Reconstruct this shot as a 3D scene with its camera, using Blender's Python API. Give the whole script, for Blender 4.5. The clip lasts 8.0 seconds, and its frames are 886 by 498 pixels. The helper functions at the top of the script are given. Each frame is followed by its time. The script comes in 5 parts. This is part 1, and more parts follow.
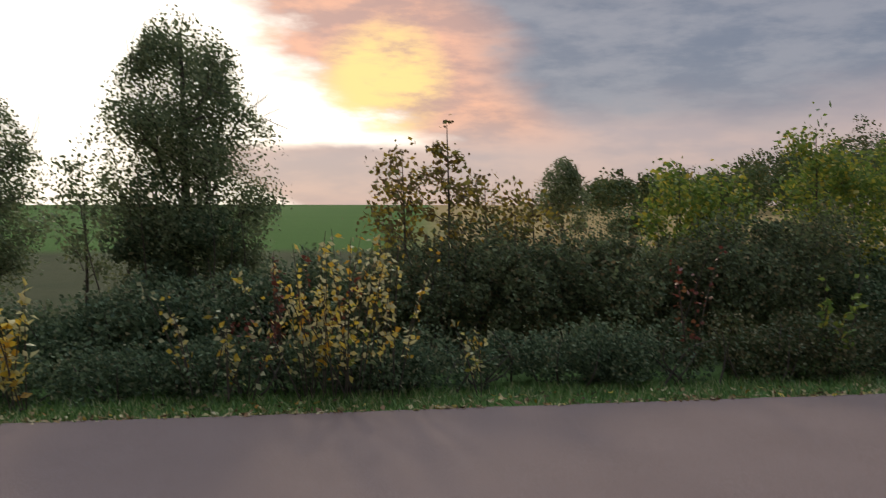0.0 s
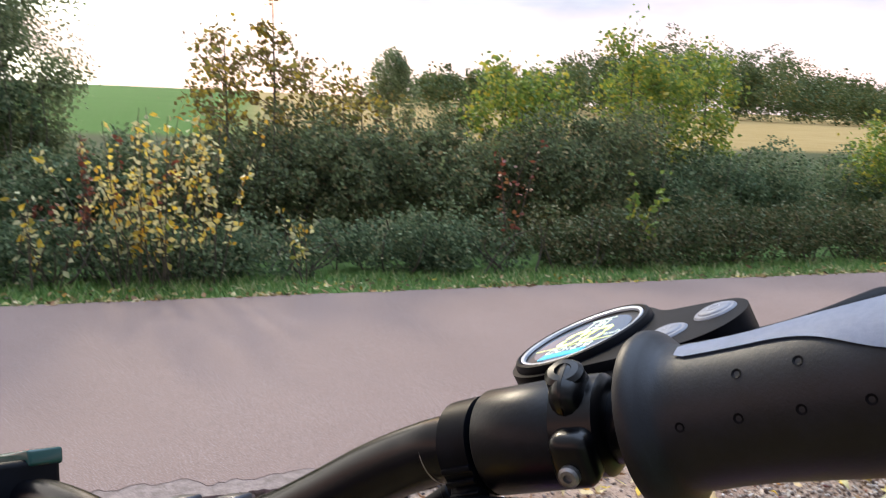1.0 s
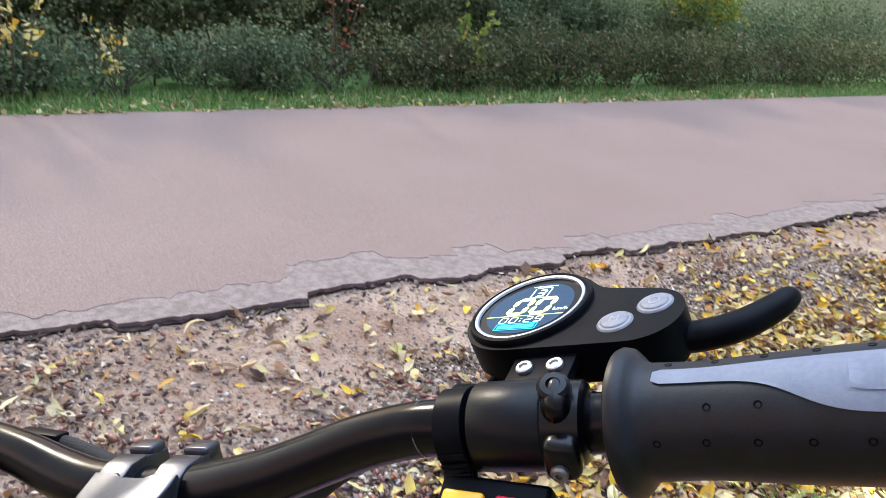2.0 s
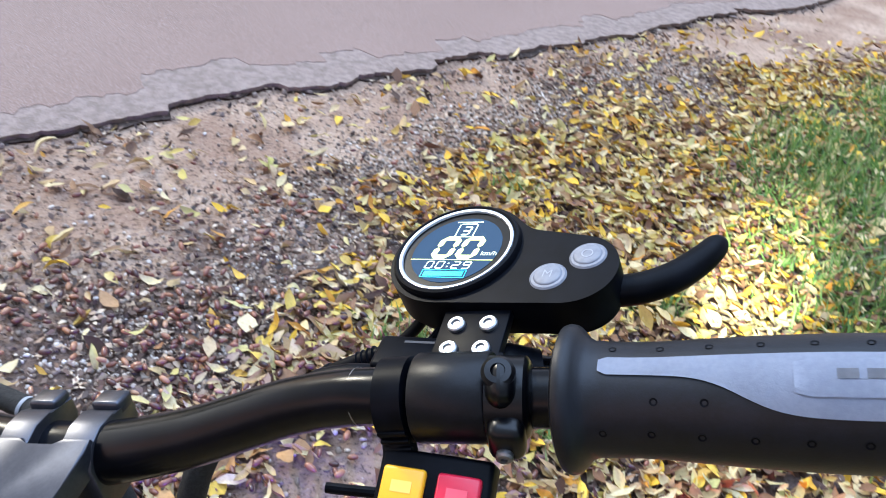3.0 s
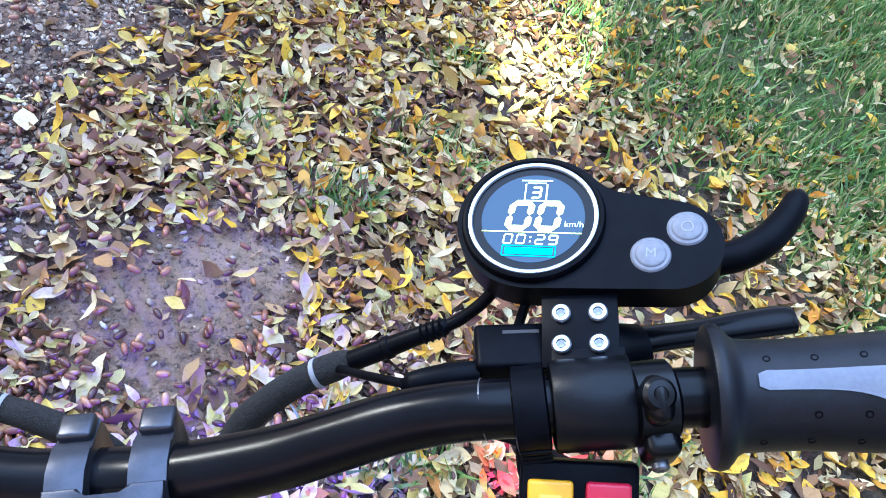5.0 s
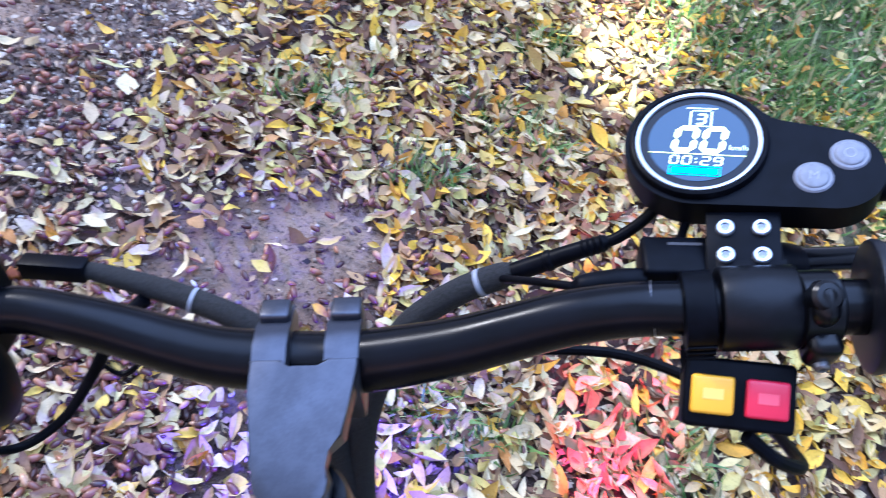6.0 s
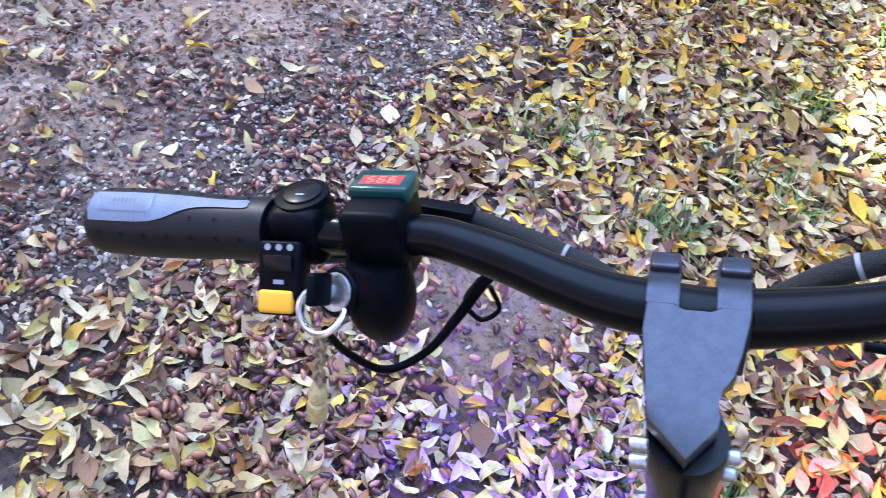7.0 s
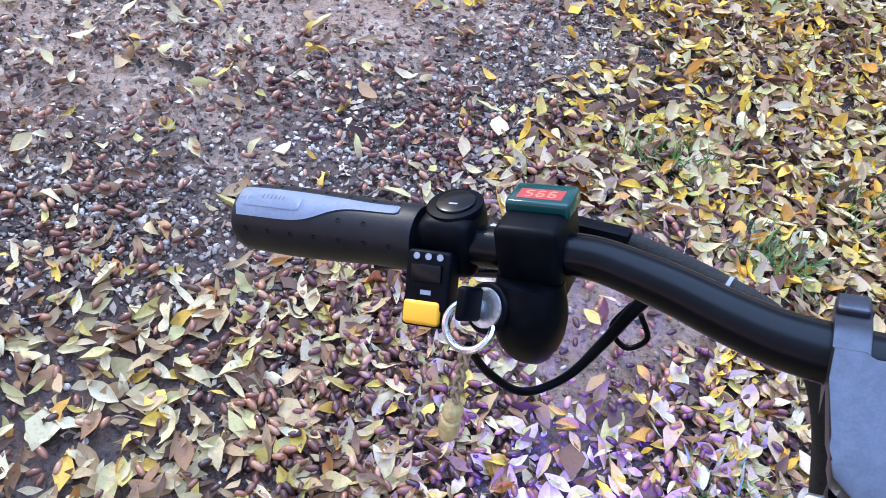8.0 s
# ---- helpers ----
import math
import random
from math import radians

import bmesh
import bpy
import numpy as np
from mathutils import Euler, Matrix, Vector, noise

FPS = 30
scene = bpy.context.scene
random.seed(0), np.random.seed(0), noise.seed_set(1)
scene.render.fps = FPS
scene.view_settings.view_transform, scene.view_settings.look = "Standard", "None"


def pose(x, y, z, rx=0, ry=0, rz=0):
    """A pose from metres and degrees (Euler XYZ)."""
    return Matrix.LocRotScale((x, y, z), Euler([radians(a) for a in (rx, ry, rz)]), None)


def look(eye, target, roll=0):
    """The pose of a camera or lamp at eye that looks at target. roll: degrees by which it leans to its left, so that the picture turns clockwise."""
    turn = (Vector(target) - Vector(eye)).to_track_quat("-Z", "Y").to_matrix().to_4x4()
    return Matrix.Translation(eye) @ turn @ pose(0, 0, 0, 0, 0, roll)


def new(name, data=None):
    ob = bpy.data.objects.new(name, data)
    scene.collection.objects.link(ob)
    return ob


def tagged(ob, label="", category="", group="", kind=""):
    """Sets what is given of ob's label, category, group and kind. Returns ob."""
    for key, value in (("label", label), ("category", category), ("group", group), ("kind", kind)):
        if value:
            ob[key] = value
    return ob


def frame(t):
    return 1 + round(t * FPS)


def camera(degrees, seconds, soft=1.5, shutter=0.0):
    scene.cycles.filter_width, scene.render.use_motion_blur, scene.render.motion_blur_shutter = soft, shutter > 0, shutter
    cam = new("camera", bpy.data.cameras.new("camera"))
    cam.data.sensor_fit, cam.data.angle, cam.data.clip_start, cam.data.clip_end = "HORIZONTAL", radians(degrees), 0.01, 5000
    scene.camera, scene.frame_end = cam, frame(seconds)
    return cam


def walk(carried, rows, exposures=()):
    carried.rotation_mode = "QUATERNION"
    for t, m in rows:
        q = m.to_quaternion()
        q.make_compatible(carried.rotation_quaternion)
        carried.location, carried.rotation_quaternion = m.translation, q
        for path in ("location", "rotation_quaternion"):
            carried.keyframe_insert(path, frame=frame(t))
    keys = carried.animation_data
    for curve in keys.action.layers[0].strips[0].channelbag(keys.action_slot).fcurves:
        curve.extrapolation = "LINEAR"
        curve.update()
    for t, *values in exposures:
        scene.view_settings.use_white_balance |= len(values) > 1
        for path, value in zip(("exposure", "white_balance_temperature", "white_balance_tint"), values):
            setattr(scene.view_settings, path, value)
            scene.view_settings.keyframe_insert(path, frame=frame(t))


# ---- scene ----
cam = camera(56.3, 8.0, soft=0.8, shutter=0.25)
PATH = [
    (0, (0.343, -0.33, 1.492), (-0.583, 1.441, 1.401), 0.0),
    (0.5, (0.334, -0.289, 1.452), (-0.418, 1.552, 1.24), 0.8),
    (1, (0.323, -0.298, 1.448), (-0.201, 1.602, 1.109), 2.4),
    (1.5, (0.298, -0.311, 1.468), (0.027, 1.599, 0.943), 5.1),
    (1.7, (0.288, -0.313, 1.481), (0.109, 1.583, 0.871), 5.5),
    (2.8, (0.258, -0.294, 1.536), (0.473, 1.401, 0.496), 10.3),
    (3, (0.253, -0.276, 1.535), (0.555, 1.357, 0.42), 11.1),
    (3.5, (0.214, -0.219, 1.535), (0.76, 1.233, 0.272), 14.6),
    (4, (0.194, -0.196, 1.541), (0.897, 1.089, 0.18), 17.9),
    (4.5, (0.177, -0.191, 1.552), (0.969, 0.983, 0.14), 21.2),
    (4.7, (0.173, -0.191, 1.555), (0.988, 0.953, 0.132), 22.3),
    (5.8, (0.139, -0.201, 1.546), (0.894, 0.895, 0.053), 23.6),
    (6, (0.125, -0.214, 1.546), (0.793, 0.92, 0.039), 21.7),
    (6.5, (0.088, -0.238, 1.539), (0.491, 0.998, 0.019), 15.8),
    (7, (0.056, -0.249, 1.527), (0.242, 1.041, 0.01), 11.8),
    (7.5, (0.037, -0.247, 1.519), (0.088, 1.05, -0.002), 9.9),
    (8, (0.032, -0.24, 1.514), (-0.002, 1.055, -0.011), 8.7),
]
walk(cam, [(t, look(eye, target, roll)) for t, eye, target, roll in PATH],
     [(0, -1.64, 7200, 9), (0.5, -0.48, 7000, 11), (1, -0.20, 6900, 8), (1.7, 0.02, 6700, 7), (2.8, 0.0, 6200, 6), (4.5, 0.02, 5450, 4), (6, -0.02, 5120, 17), (8, 0.08, 5400, 11)])

# ---- exposure, world, sun ----
SUN_AZ, SUN_EL = radians(-42), radians(30)
SUN_DIR = Vector((math.sin(SUN_AZ) * math.cos(SUN_EL), math.cos(SUN_AZ) * math.cos(SUN_EL), math.sin(SUN_EL)))


class Nodes:
    """Short hand for node trees."""

    def __init__(self, tree):
        self.tree = tree
        tree.nodes.clear()

    def add(self, kind, sets=None, **inputs):
        n = self.tree.nodes.new(kind)
        sets = sets or {}
        if "operation" in sets:
            n.operation = sets["operation"]
        if "use_clamp" in sets:
            n.use_clamp = sets["use_clamp"]
        if "data_type" in sets:
            n.data_type, n.blend_type = sets["data_type"], sets["blend_type"]
        if "interpolation_type" in sets:
            n.interpolation_type = sets["interpolation_type"]
        if "sky_type" in sets:
            n.sky_type, n.sun_disc, n.sun_elevation, n.sun_rotation = sets["sky_type"], sets["sun_disc"], sets["sun_elevation"], sets["sun_rotation"]
        for k, v in inputs.items():
            self.put(n, k.replace("_", " "), v)
        return n

    def put(self, n, key, v):
        sock = n.inputs[int(key[1:])] if key[0] == "i" and key[1:].isdigit() else n.inputs[key]
        if isinstance(v, bpy.types.NodeSocket):
            self.tree.links.new(v, sock)
        else:
            sock.default_value = v

    def math(self, op, a, b=0.0, c=0.0, clamp=False):
        n = self.add("ShaderNodeMath", {"operation": op, "use_clamp": clamp}, i0=a, i1=b, i2=c)
        return n.outputs[0]

    def mix(self, f, a, b, how="MIX"):
        n = self.add("ShaderNodeMix", {"data_type": "RGBA", "blend_type": how})
        self.put(n, "i0", f), self.put(n, "i6", a), self.put(n, "i7", b)
        return n.outputs[2]

    def noise(self, vec, scale, detail=4.0, rough=0.55):
        n = self.add("ShaderNodeTexNoise", None, Scale=scale, Detail=detail, Roughness=rough)
        if vec is not None:
            self.put(n, "Vector", vec)
        return n.outputs[0]

    def ramp(self, f, stops):
        n = self.add("ShaderNodeValToRGB")
        el = n.color_ramp.elements
        while len(el) < len(stops):
            el.new(0.5)
        for e, (p, c) in zip(el, stops):
            e.position, e.color = p, (*c, 1) if len(c) == 3 else c
        self.put(n, "i0", f)
        return n.outputs[0]

    def span(self, f, a, b, lo=0.0, hi=1.0):
        n = self.add("ShaderNodeMapRange", {"interpolation_type": "SMOOTHSTEP"}, Value=f)
        for i, v in zip((1, 2, 3, 4), (a, b, lo, hi)):
            n.inputs[i].default_value = v
        return n.outputs[0]


def make_world():
    world = bpy.data.worlds.new("evening_sky")
    scene.world = world
    world.use_nodes = True
    N = Nodes(world.node_tree)
    co = N.add("ShaderNodeTexCoord").outputs["Generated"]
    xyz = N.add("ShaderNodeSeparateXYZ", None, Vector=co).outputs
    sky = N.add("ShaderNodeTexSky", {"sky_type": "NISHITA", "sun_disc": False, "sun_elevation": SUN_EL, "sun_rotation": SUN_AZ}).outputs[0]
    base = N.mix(1.0, sky, (0.03, 0.03, 0.03, 1), "MULTIPLY")
    # heading and height of each direction in degrees, stirred by drawn-out noise
    az = N.math("MULTIPLY", N.math("ARCTAN2", xyz[0], xyz[1]), 57.296)
    el = N.math("MULTIPLY", N.math("ARCSINE", xyz[2]), 57.296)
    lay = N.add("ShaderNodeCombineXYZ", None, X=N.math("MULTIPLY", az, 0.05), Y=N.math("MULTIPLY", el, 0.16), Z=3.7).outputs[0]
    big = N.noise(lay, 1.0, 6.0, 0.55)
    fine = N.noise(lay, 3.2, 7.0, 0.62)
    stir = N.math("ADD", N.math("MULTIPLY", N.math("SUBTRACT", big, 0.5), 12.0), N.math("MULTIPLY", N.math("SUBTRACT", fine, 0.5), 6.0))
    # bluish grey cloud, pinkish towards the horizon
    grey = N.mix(N.span(fine, 0.35, 0.65), (0.33, 0.40, 0.60, 1), (0.56, 0.60, 0.78, 1))
    pale = N.mix(N.span(fine, 0.35, 0.65), (0.88, 0.74, 0.86, 1), (1.15, 0.88, 0.92, 1))
    col = N.mix(N.span(N.math("ADD", el, N.math("MULTIPLY", stir, 0.7)), 4.5, 9.5), pale, grey)
    # cloud lit from below by the low sun
    pink = N.mix(N.span(fine, 0.38, 0.62), (1.10, 0.66, 0.62, 1), (1.9, 1.0, 0.72, 1))
    f = N.math("ADD", N.math("SUBTRACT", az, -28.5), N.math("MULTIPLY", N.math("SUBTRACT", el, 14.7), 0.9))
    col = N.mix(N.math("MULTIPLY", N.span(N.math("ADD", f, stir), 3.5, -3.0), N.span(el, 3.5, 7.0)), col, pink)
    # thin bright cloud before the sun
    g = N.math("ADD", N.math("SUBTRACT", el, 14.7), N.math("MULTIPLY", N.math("ADD", az, 43.6), 0.762))
    white = N.math("MULTIPLY", N.span(N.math("ADD", g, N.math("MULTIPLY", stir, 1.0)), 2.2, -1.8), N.span(N.math("ADD", N.math("MULTIPLY", az, 0.45), el), -16.0, -17.4, 0.0, 1.0))
    white2 = N.math("MULTIPLY", N.span(N.math("ADD", g, N.math("MULTIPLY", stir, 1.0)), 2.2, -1.8), N.span(N.math("ADD", el, N.math("MULTIPLY", stir, 0.25)), 3.6, 4.8))
    white = N.math("MAXIMUM", white, white2)
    white = N.math("MULTIPLY", white, N.span(az, -105.0, -70.0))
    col = N.mix(white, col, (3.2, 3.0, 2.85, 1))
    spot_d = N.add("ShaderNodeVectorMath", {"operation": "DOT_PRODUCT"}, i0=co, i1=Vector((math.sin(radians(-31.4)), math.cos(radians(-31.4)), 0.162)).normalized()).outputs["Value"]
    col = N.mix(N.math("MULTIPLY", N.span(N.math("ADD", spot_d, N.math("MULTIPLY", stir, 0.0004)), 0.9962, 0.9996), N.span(fine, 0.30, 0.58)), col, (2.3, 1.65, 0.62, 1))
    # heavier cloud at the upper rim, then a grey-white layer overhead
    col = N.mix(N.math("MULTIPLY", N.span(N.math("ADD", el, stir), 13.5, 17.0), 0.75), col, (0.50, 0.52, 0.62, 1))
    high = N.span(el, 18.0, 45.0)
    col = N.mix(high, col, N.mix(N.span(big, 0.35, 0.65), (0.7, 0.8, 1.05, 1), (1.2, 1.3, 1.55, 1)))
    # unseen bright bluish patch near the zenith, added for highlights along the handlebar
    thin = Vector((0.0, math.cos(radians(76)), math.sin(radians(76))))
    glow = N.add("ShaderNodeVectorMath", {"operation": "DOT_PRODUCT"}, i0=co, i1=thin).outputs["Value"]
    col = N.mix(N.math("MULTIPLY", N.span(glow, 0.74, 0.90), N.span(el, 19.0, 30.0)), col, (3.3, 4.2, 6.1, 1))
    # unseen sky opposite the sun, dimmed to keep the black parts dark
    back = N.span(N.add("ShaderNodeVectorMath", {"operation": "DOT_PRODUCT"}, i0=co, i1=SUN_DIR).outputs["Value"], 0.2, -0.7)
    col = N.mix(N.math("MULTIPLY", back, 0.85), col, (0.28, 0.31, 0.40, 1))
    # the low sky towards the evening glow is brighter than the layer overhead
    col = N.mix(N.span(el, 20.0, 12.0), col, N.mix(1.0, col, (1.38, 1.38, 1.38, 1), "MULTIPLY"))
    col = N.mix(1.0, base, col, "ADD")
    bg = N.add("ShaderNodeBackground", None, Color=col, Strength=1.0)
    N.tree.links.new(bg.outputs[0], N.add("ShaderNodeOutputWorld").inputs[0])


make_world()
sun = new("sun", bpy.data.lights.new("sun", "SUN"))
sun.data.energy, sun.data.angle, sun.data.color = 3.0, radians(5), (1.0, 0.89, 0.72)
sun.matrix_world = look(SUN_DIR * 50, (0, 0, 0))

# ---- materials ----


def material(name, rough=0.5, metal=0.0, colour=None, bump=None, spec=None, thin=0.0):
    """colour and bump: functions of (N, co) that give sockets, or a plain colour. co is the object's own space in metres."""
    m = bpy.data.materials.new(name)
    m.use_nodes = True
    N = Nodes(m.node_tree)
    co = N.add("ShaderNodeTexCoord").outputs["Object"]
    b = N.add("ShaderNodeBsdfPrincipled", None, Metallic=metal)
    N.put(b, "Roughness", rough(N, co) if callable(rough) else rough)
    if spec is not None:
        N.put(b, "Specular IOR Level", spec)
    base = colour(N, co) if callable(colour) else (*colour, 1)
    N.put(b, "Base Color", base)
    if bump:
        h, dist, s = bump(N, co)
        bn = N.add("ShaderNodeBump", None, Strength=s, Distance=dist, Height=h)
        N.put(b, "Normal", bn.outputs[0])
    out = N.add("ShaderNodeOutputMaterial")
    last = b.outputs[0]
    if thin:
        tr = N.add("ShaderNodeBsdfTranslucent")
        N.put(tr, "Color", base)
        mx = N.add("ShaderNodeMixShader", None, i0=thin)
        N.put(mx, "i1", last), N.put(mx, "i2", tr.outputs[0])
        last = mx.outputs[0]
    N.tree.links.new(last, out.inputs[0])
    return m


def two_tone(a, b, scale, scale2=None, lo=0.35, hi=0.65):
    def f(N, co):
        n = N.noise(co, scale)
        if scale2:
            n = N.math("ADD", N.math("MULTIPLY", n, 0.6), N.math("MULTIPLY", N.noise(co, scale2), 0.4))
        return N.mix(N.span(n, lo, hi), (*a, 1), (*b, 1))
    return f


def grain(scale, dist, s=0.4):
    return lambda N, co: (N.noise(co, scale, 5.0, 0.65), dist, s)


def by_island(stops):
    """Leaves, blades, stones: a colour for each loose piece, with mottling."""
    def f(N, co):
        r = N.add("ShaderNodeNewGeometry").outputs["Random Per Island"]
        c = N.ramp(r, stops)
        mott = N.noise(co, 140.0, 3.0)
        return N.mix(N.math("MULTIPLY", N.span(mott, 0.45, 0.75), 0.35), c, N.mix(1.0, c, (0.45, 0.35, 0.28, 1), "MULTIPLY"))
    return f


def by_object(stops):
    def f(N, co):
        r = N.add("ShaderNodeObjectInfo").outputs["Random"]
        c = N.ramp(r, stops)
        mott = N.noise(co, 140.0, 3.0)
        return N.mix(N.math("MULTIPLY", N.span(mott, 0.45, 0.75), 0.35), c, N.mix(1.0, c, (0.45, 0.35, 0.28, 1), "MULTIPLY"))
    return f


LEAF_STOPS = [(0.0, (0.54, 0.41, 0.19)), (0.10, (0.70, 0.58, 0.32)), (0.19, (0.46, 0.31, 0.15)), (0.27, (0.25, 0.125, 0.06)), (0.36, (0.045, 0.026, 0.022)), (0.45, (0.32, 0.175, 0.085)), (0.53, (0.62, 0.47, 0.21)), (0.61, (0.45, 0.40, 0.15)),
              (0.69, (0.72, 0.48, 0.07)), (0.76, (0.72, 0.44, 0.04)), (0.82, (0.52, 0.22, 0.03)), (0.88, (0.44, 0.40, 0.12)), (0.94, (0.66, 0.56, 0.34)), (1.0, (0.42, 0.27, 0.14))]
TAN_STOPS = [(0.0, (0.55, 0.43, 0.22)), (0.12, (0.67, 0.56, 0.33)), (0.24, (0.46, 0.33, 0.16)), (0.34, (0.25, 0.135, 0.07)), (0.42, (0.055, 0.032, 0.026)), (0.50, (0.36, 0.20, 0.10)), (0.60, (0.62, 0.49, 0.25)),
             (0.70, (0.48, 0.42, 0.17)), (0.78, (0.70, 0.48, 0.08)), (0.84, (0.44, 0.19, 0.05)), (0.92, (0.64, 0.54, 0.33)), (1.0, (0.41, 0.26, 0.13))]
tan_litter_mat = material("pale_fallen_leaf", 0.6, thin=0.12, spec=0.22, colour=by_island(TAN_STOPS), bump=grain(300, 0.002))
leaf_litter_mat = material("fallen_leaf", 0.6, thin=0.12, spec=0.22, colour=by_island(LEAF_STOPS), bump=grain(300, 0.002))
leaf_piece_mat = material("fallen_leaf_single", 0.6, thin=0.12, spec=0.22, colour=by_object(TAN_STOPS), bump=grain(300, 0.002))
ACORN = [(0.0, (0.040, 0.017, 0.015)), (0.35, (0.115, 0.042, 0.030)), (0.7, (0.215, 0.085, 0.050)), (0.9, (0.34, 0.15, 0.075)), (1.0, (0.44, 0.26, 0.15))]
acorn_mat = material("acorn_shell", 0.28, colour=by_island(ACORN))
acorn_piece_mat = material("acorn_shell_single", 0.28, colour=by_object(ACORN))
stone_mat = material("gravel_stone", 0.75, colour=by_island([(0.0, (0.11, 0.08, 0.062)), (0.4, (0.27, 0.21, 0.165)), (0.75, (0.46, 0.39, 0.33)), (1.0, (0.70, 0.64, 0.58))]), bump=grain(400, 0.001))
twig_mat = material("twig_bark", 0.8, colour=two_tone((0.16, 0.10, 0.07), (0.34, 0.26, 0.20), 60))
grass_mat = material("grass_blade", 0.5, thin=0.3, colour=by_island([(0.0, (0.07, 0.15, 0.04)), (0.45, (0.14, 0.27, 0.065)), (0.75, (0.25, 0.39, 0.11)), (0.88, (0.40, 0.42, 0.18)), (1.0, (0.54, 0.48, 0.28))]))
hedge_mat = material("bramble_leaf", 0.75, thin=0.35, spec=0.25, colour=by_island([(0.0, (0.06, 0.092, 0.050)), (0.5, (0.14, 0.20, 0.10)), (0.84, (0.22, 0.285, 0.15)), (0.95, (0.27, 0.29, 0.16)), (1.0, (0.40, 0.35, 0.20))]))
brown_hedge_mat = material("russet_bramble_leaf", 0.75, thin=0.35, spec=0.25, colour=by_island([(0.0, (0.075, 0.090, 0.048)), (0.45, (0.15, 0.185, 0.090)), (0.8, (0.22, 0.275, 0.125)), (0.94, (0.25, 0.19, 0.10)), (1.0, (0.40, 0.32, 0.15))]))
weed_mat = material("verge_weed", 0.6, thin=0.25, spec=0.25, colour=by_island([(0.0, (0.05, 0.08, 0.03)), (0.5, (0.10, 0.13, 0.055)), (1.0, (0.24, 0.20, 0.10))]))
yellow_shrub_mat = material("yellow_shrub_leaf", 0.5, thin=0.45, colour=by_island([(0.0, (0.40, 0.40, 0.20)), (0.35, (0.72, 0.66, 0.36)), (0.7, (0.84, 0.62, 0.08)), (0.85, (0.68, 0.34, 0.04)), (1.0, (0.22, 0.32, 0.06))]))
red_shrub_mat = material("red_shrub_leaf", 0.5, thin=0.35, colour=by_island([(0.0, (0.16, 0.045, 0.03)), (0.6, (0.26, 0.07, 0.04)), (1.0, (0.34, 0.16, 0.06))]))
tree_mat = material("tree_leaf", 0.5, thin=0.5, spec=0.25, colour=by_island([(0.0, (0.12, 0.16, 0.08)), (0.6, (0.24, 0.30, 0.15)), (1.0, (0.38, 0.40, 0.22))]))
sapling_mat = material("sapling_leaf", 0.5, thin=0.45, colour=by_island([(0.0, (0.12, 0.20, 0.045)), (0.55, (0.22, 0.32, 0.06)), (0.85, (0.42, 0.42, 0.07)), (1.0, (0.62, 0.46, 0.06))]))
tip_mat = material("rusty_tip_leaf", 0.5, thin=0.4, colour=by_island([(0.0, (0.13, 0.09, 0.04)), (0.4, (0.24, 0.17, 0.05)), (0.65, (0.22, 0.24, 0.07)), (0.85, (0.60, 0.40, 0.05)), (1.0, (0.30, 0.30, 0.08))]))
wood_mat = material("far_wood_leaf", 0.6, thin=0.2, spec=0.25, colour=by_island([(0.0, (0.08, 0.12, 0.055)), (0.6, (0.13, 0.19, 0.075)), (0.9, (0.21, 0.23, 0.09)), (1.0, (0.32, 0.24, 0.09))]))
bark_mat = material("bark", 0.85, colour=two_tone((0.06, 0.05, 0.04), (0.14, 0.11, 0.08), 30, 150), bump=grain(80, 0.01))


def asphalt(N, co):
    n = N.noise(co, 0.8, 4.0)
    g = N.noise(co, 160.0, 2.0, 0.8)
    c = N.mix(N.span(n, 0.30, 0.74), (0.226, 0.152, 0.124, 1), (0.252, 0.173, 0.143, 1))
    c = N.mix(N.span(g, 0.5, 0.72), c, (0.35, 0.295, 0.265, 1))
    return N.mix(N.span(g, 0.46, 0.30), c, (0.10, 0.085, 0.08, 1))


road_mat = material("worn_reddish_asphalt", 0.8, colour=asphalt, bump=grain(180, 0.004, 0.6), spec=0.08)
edge_mat = material("crumbled_asphalt", 0.9, colour=two_tone((0.17, 0.125, 0.104), (0.29, 0.222, 0.190), 26, 140), bump=grain(60, 0.012, 0.8))


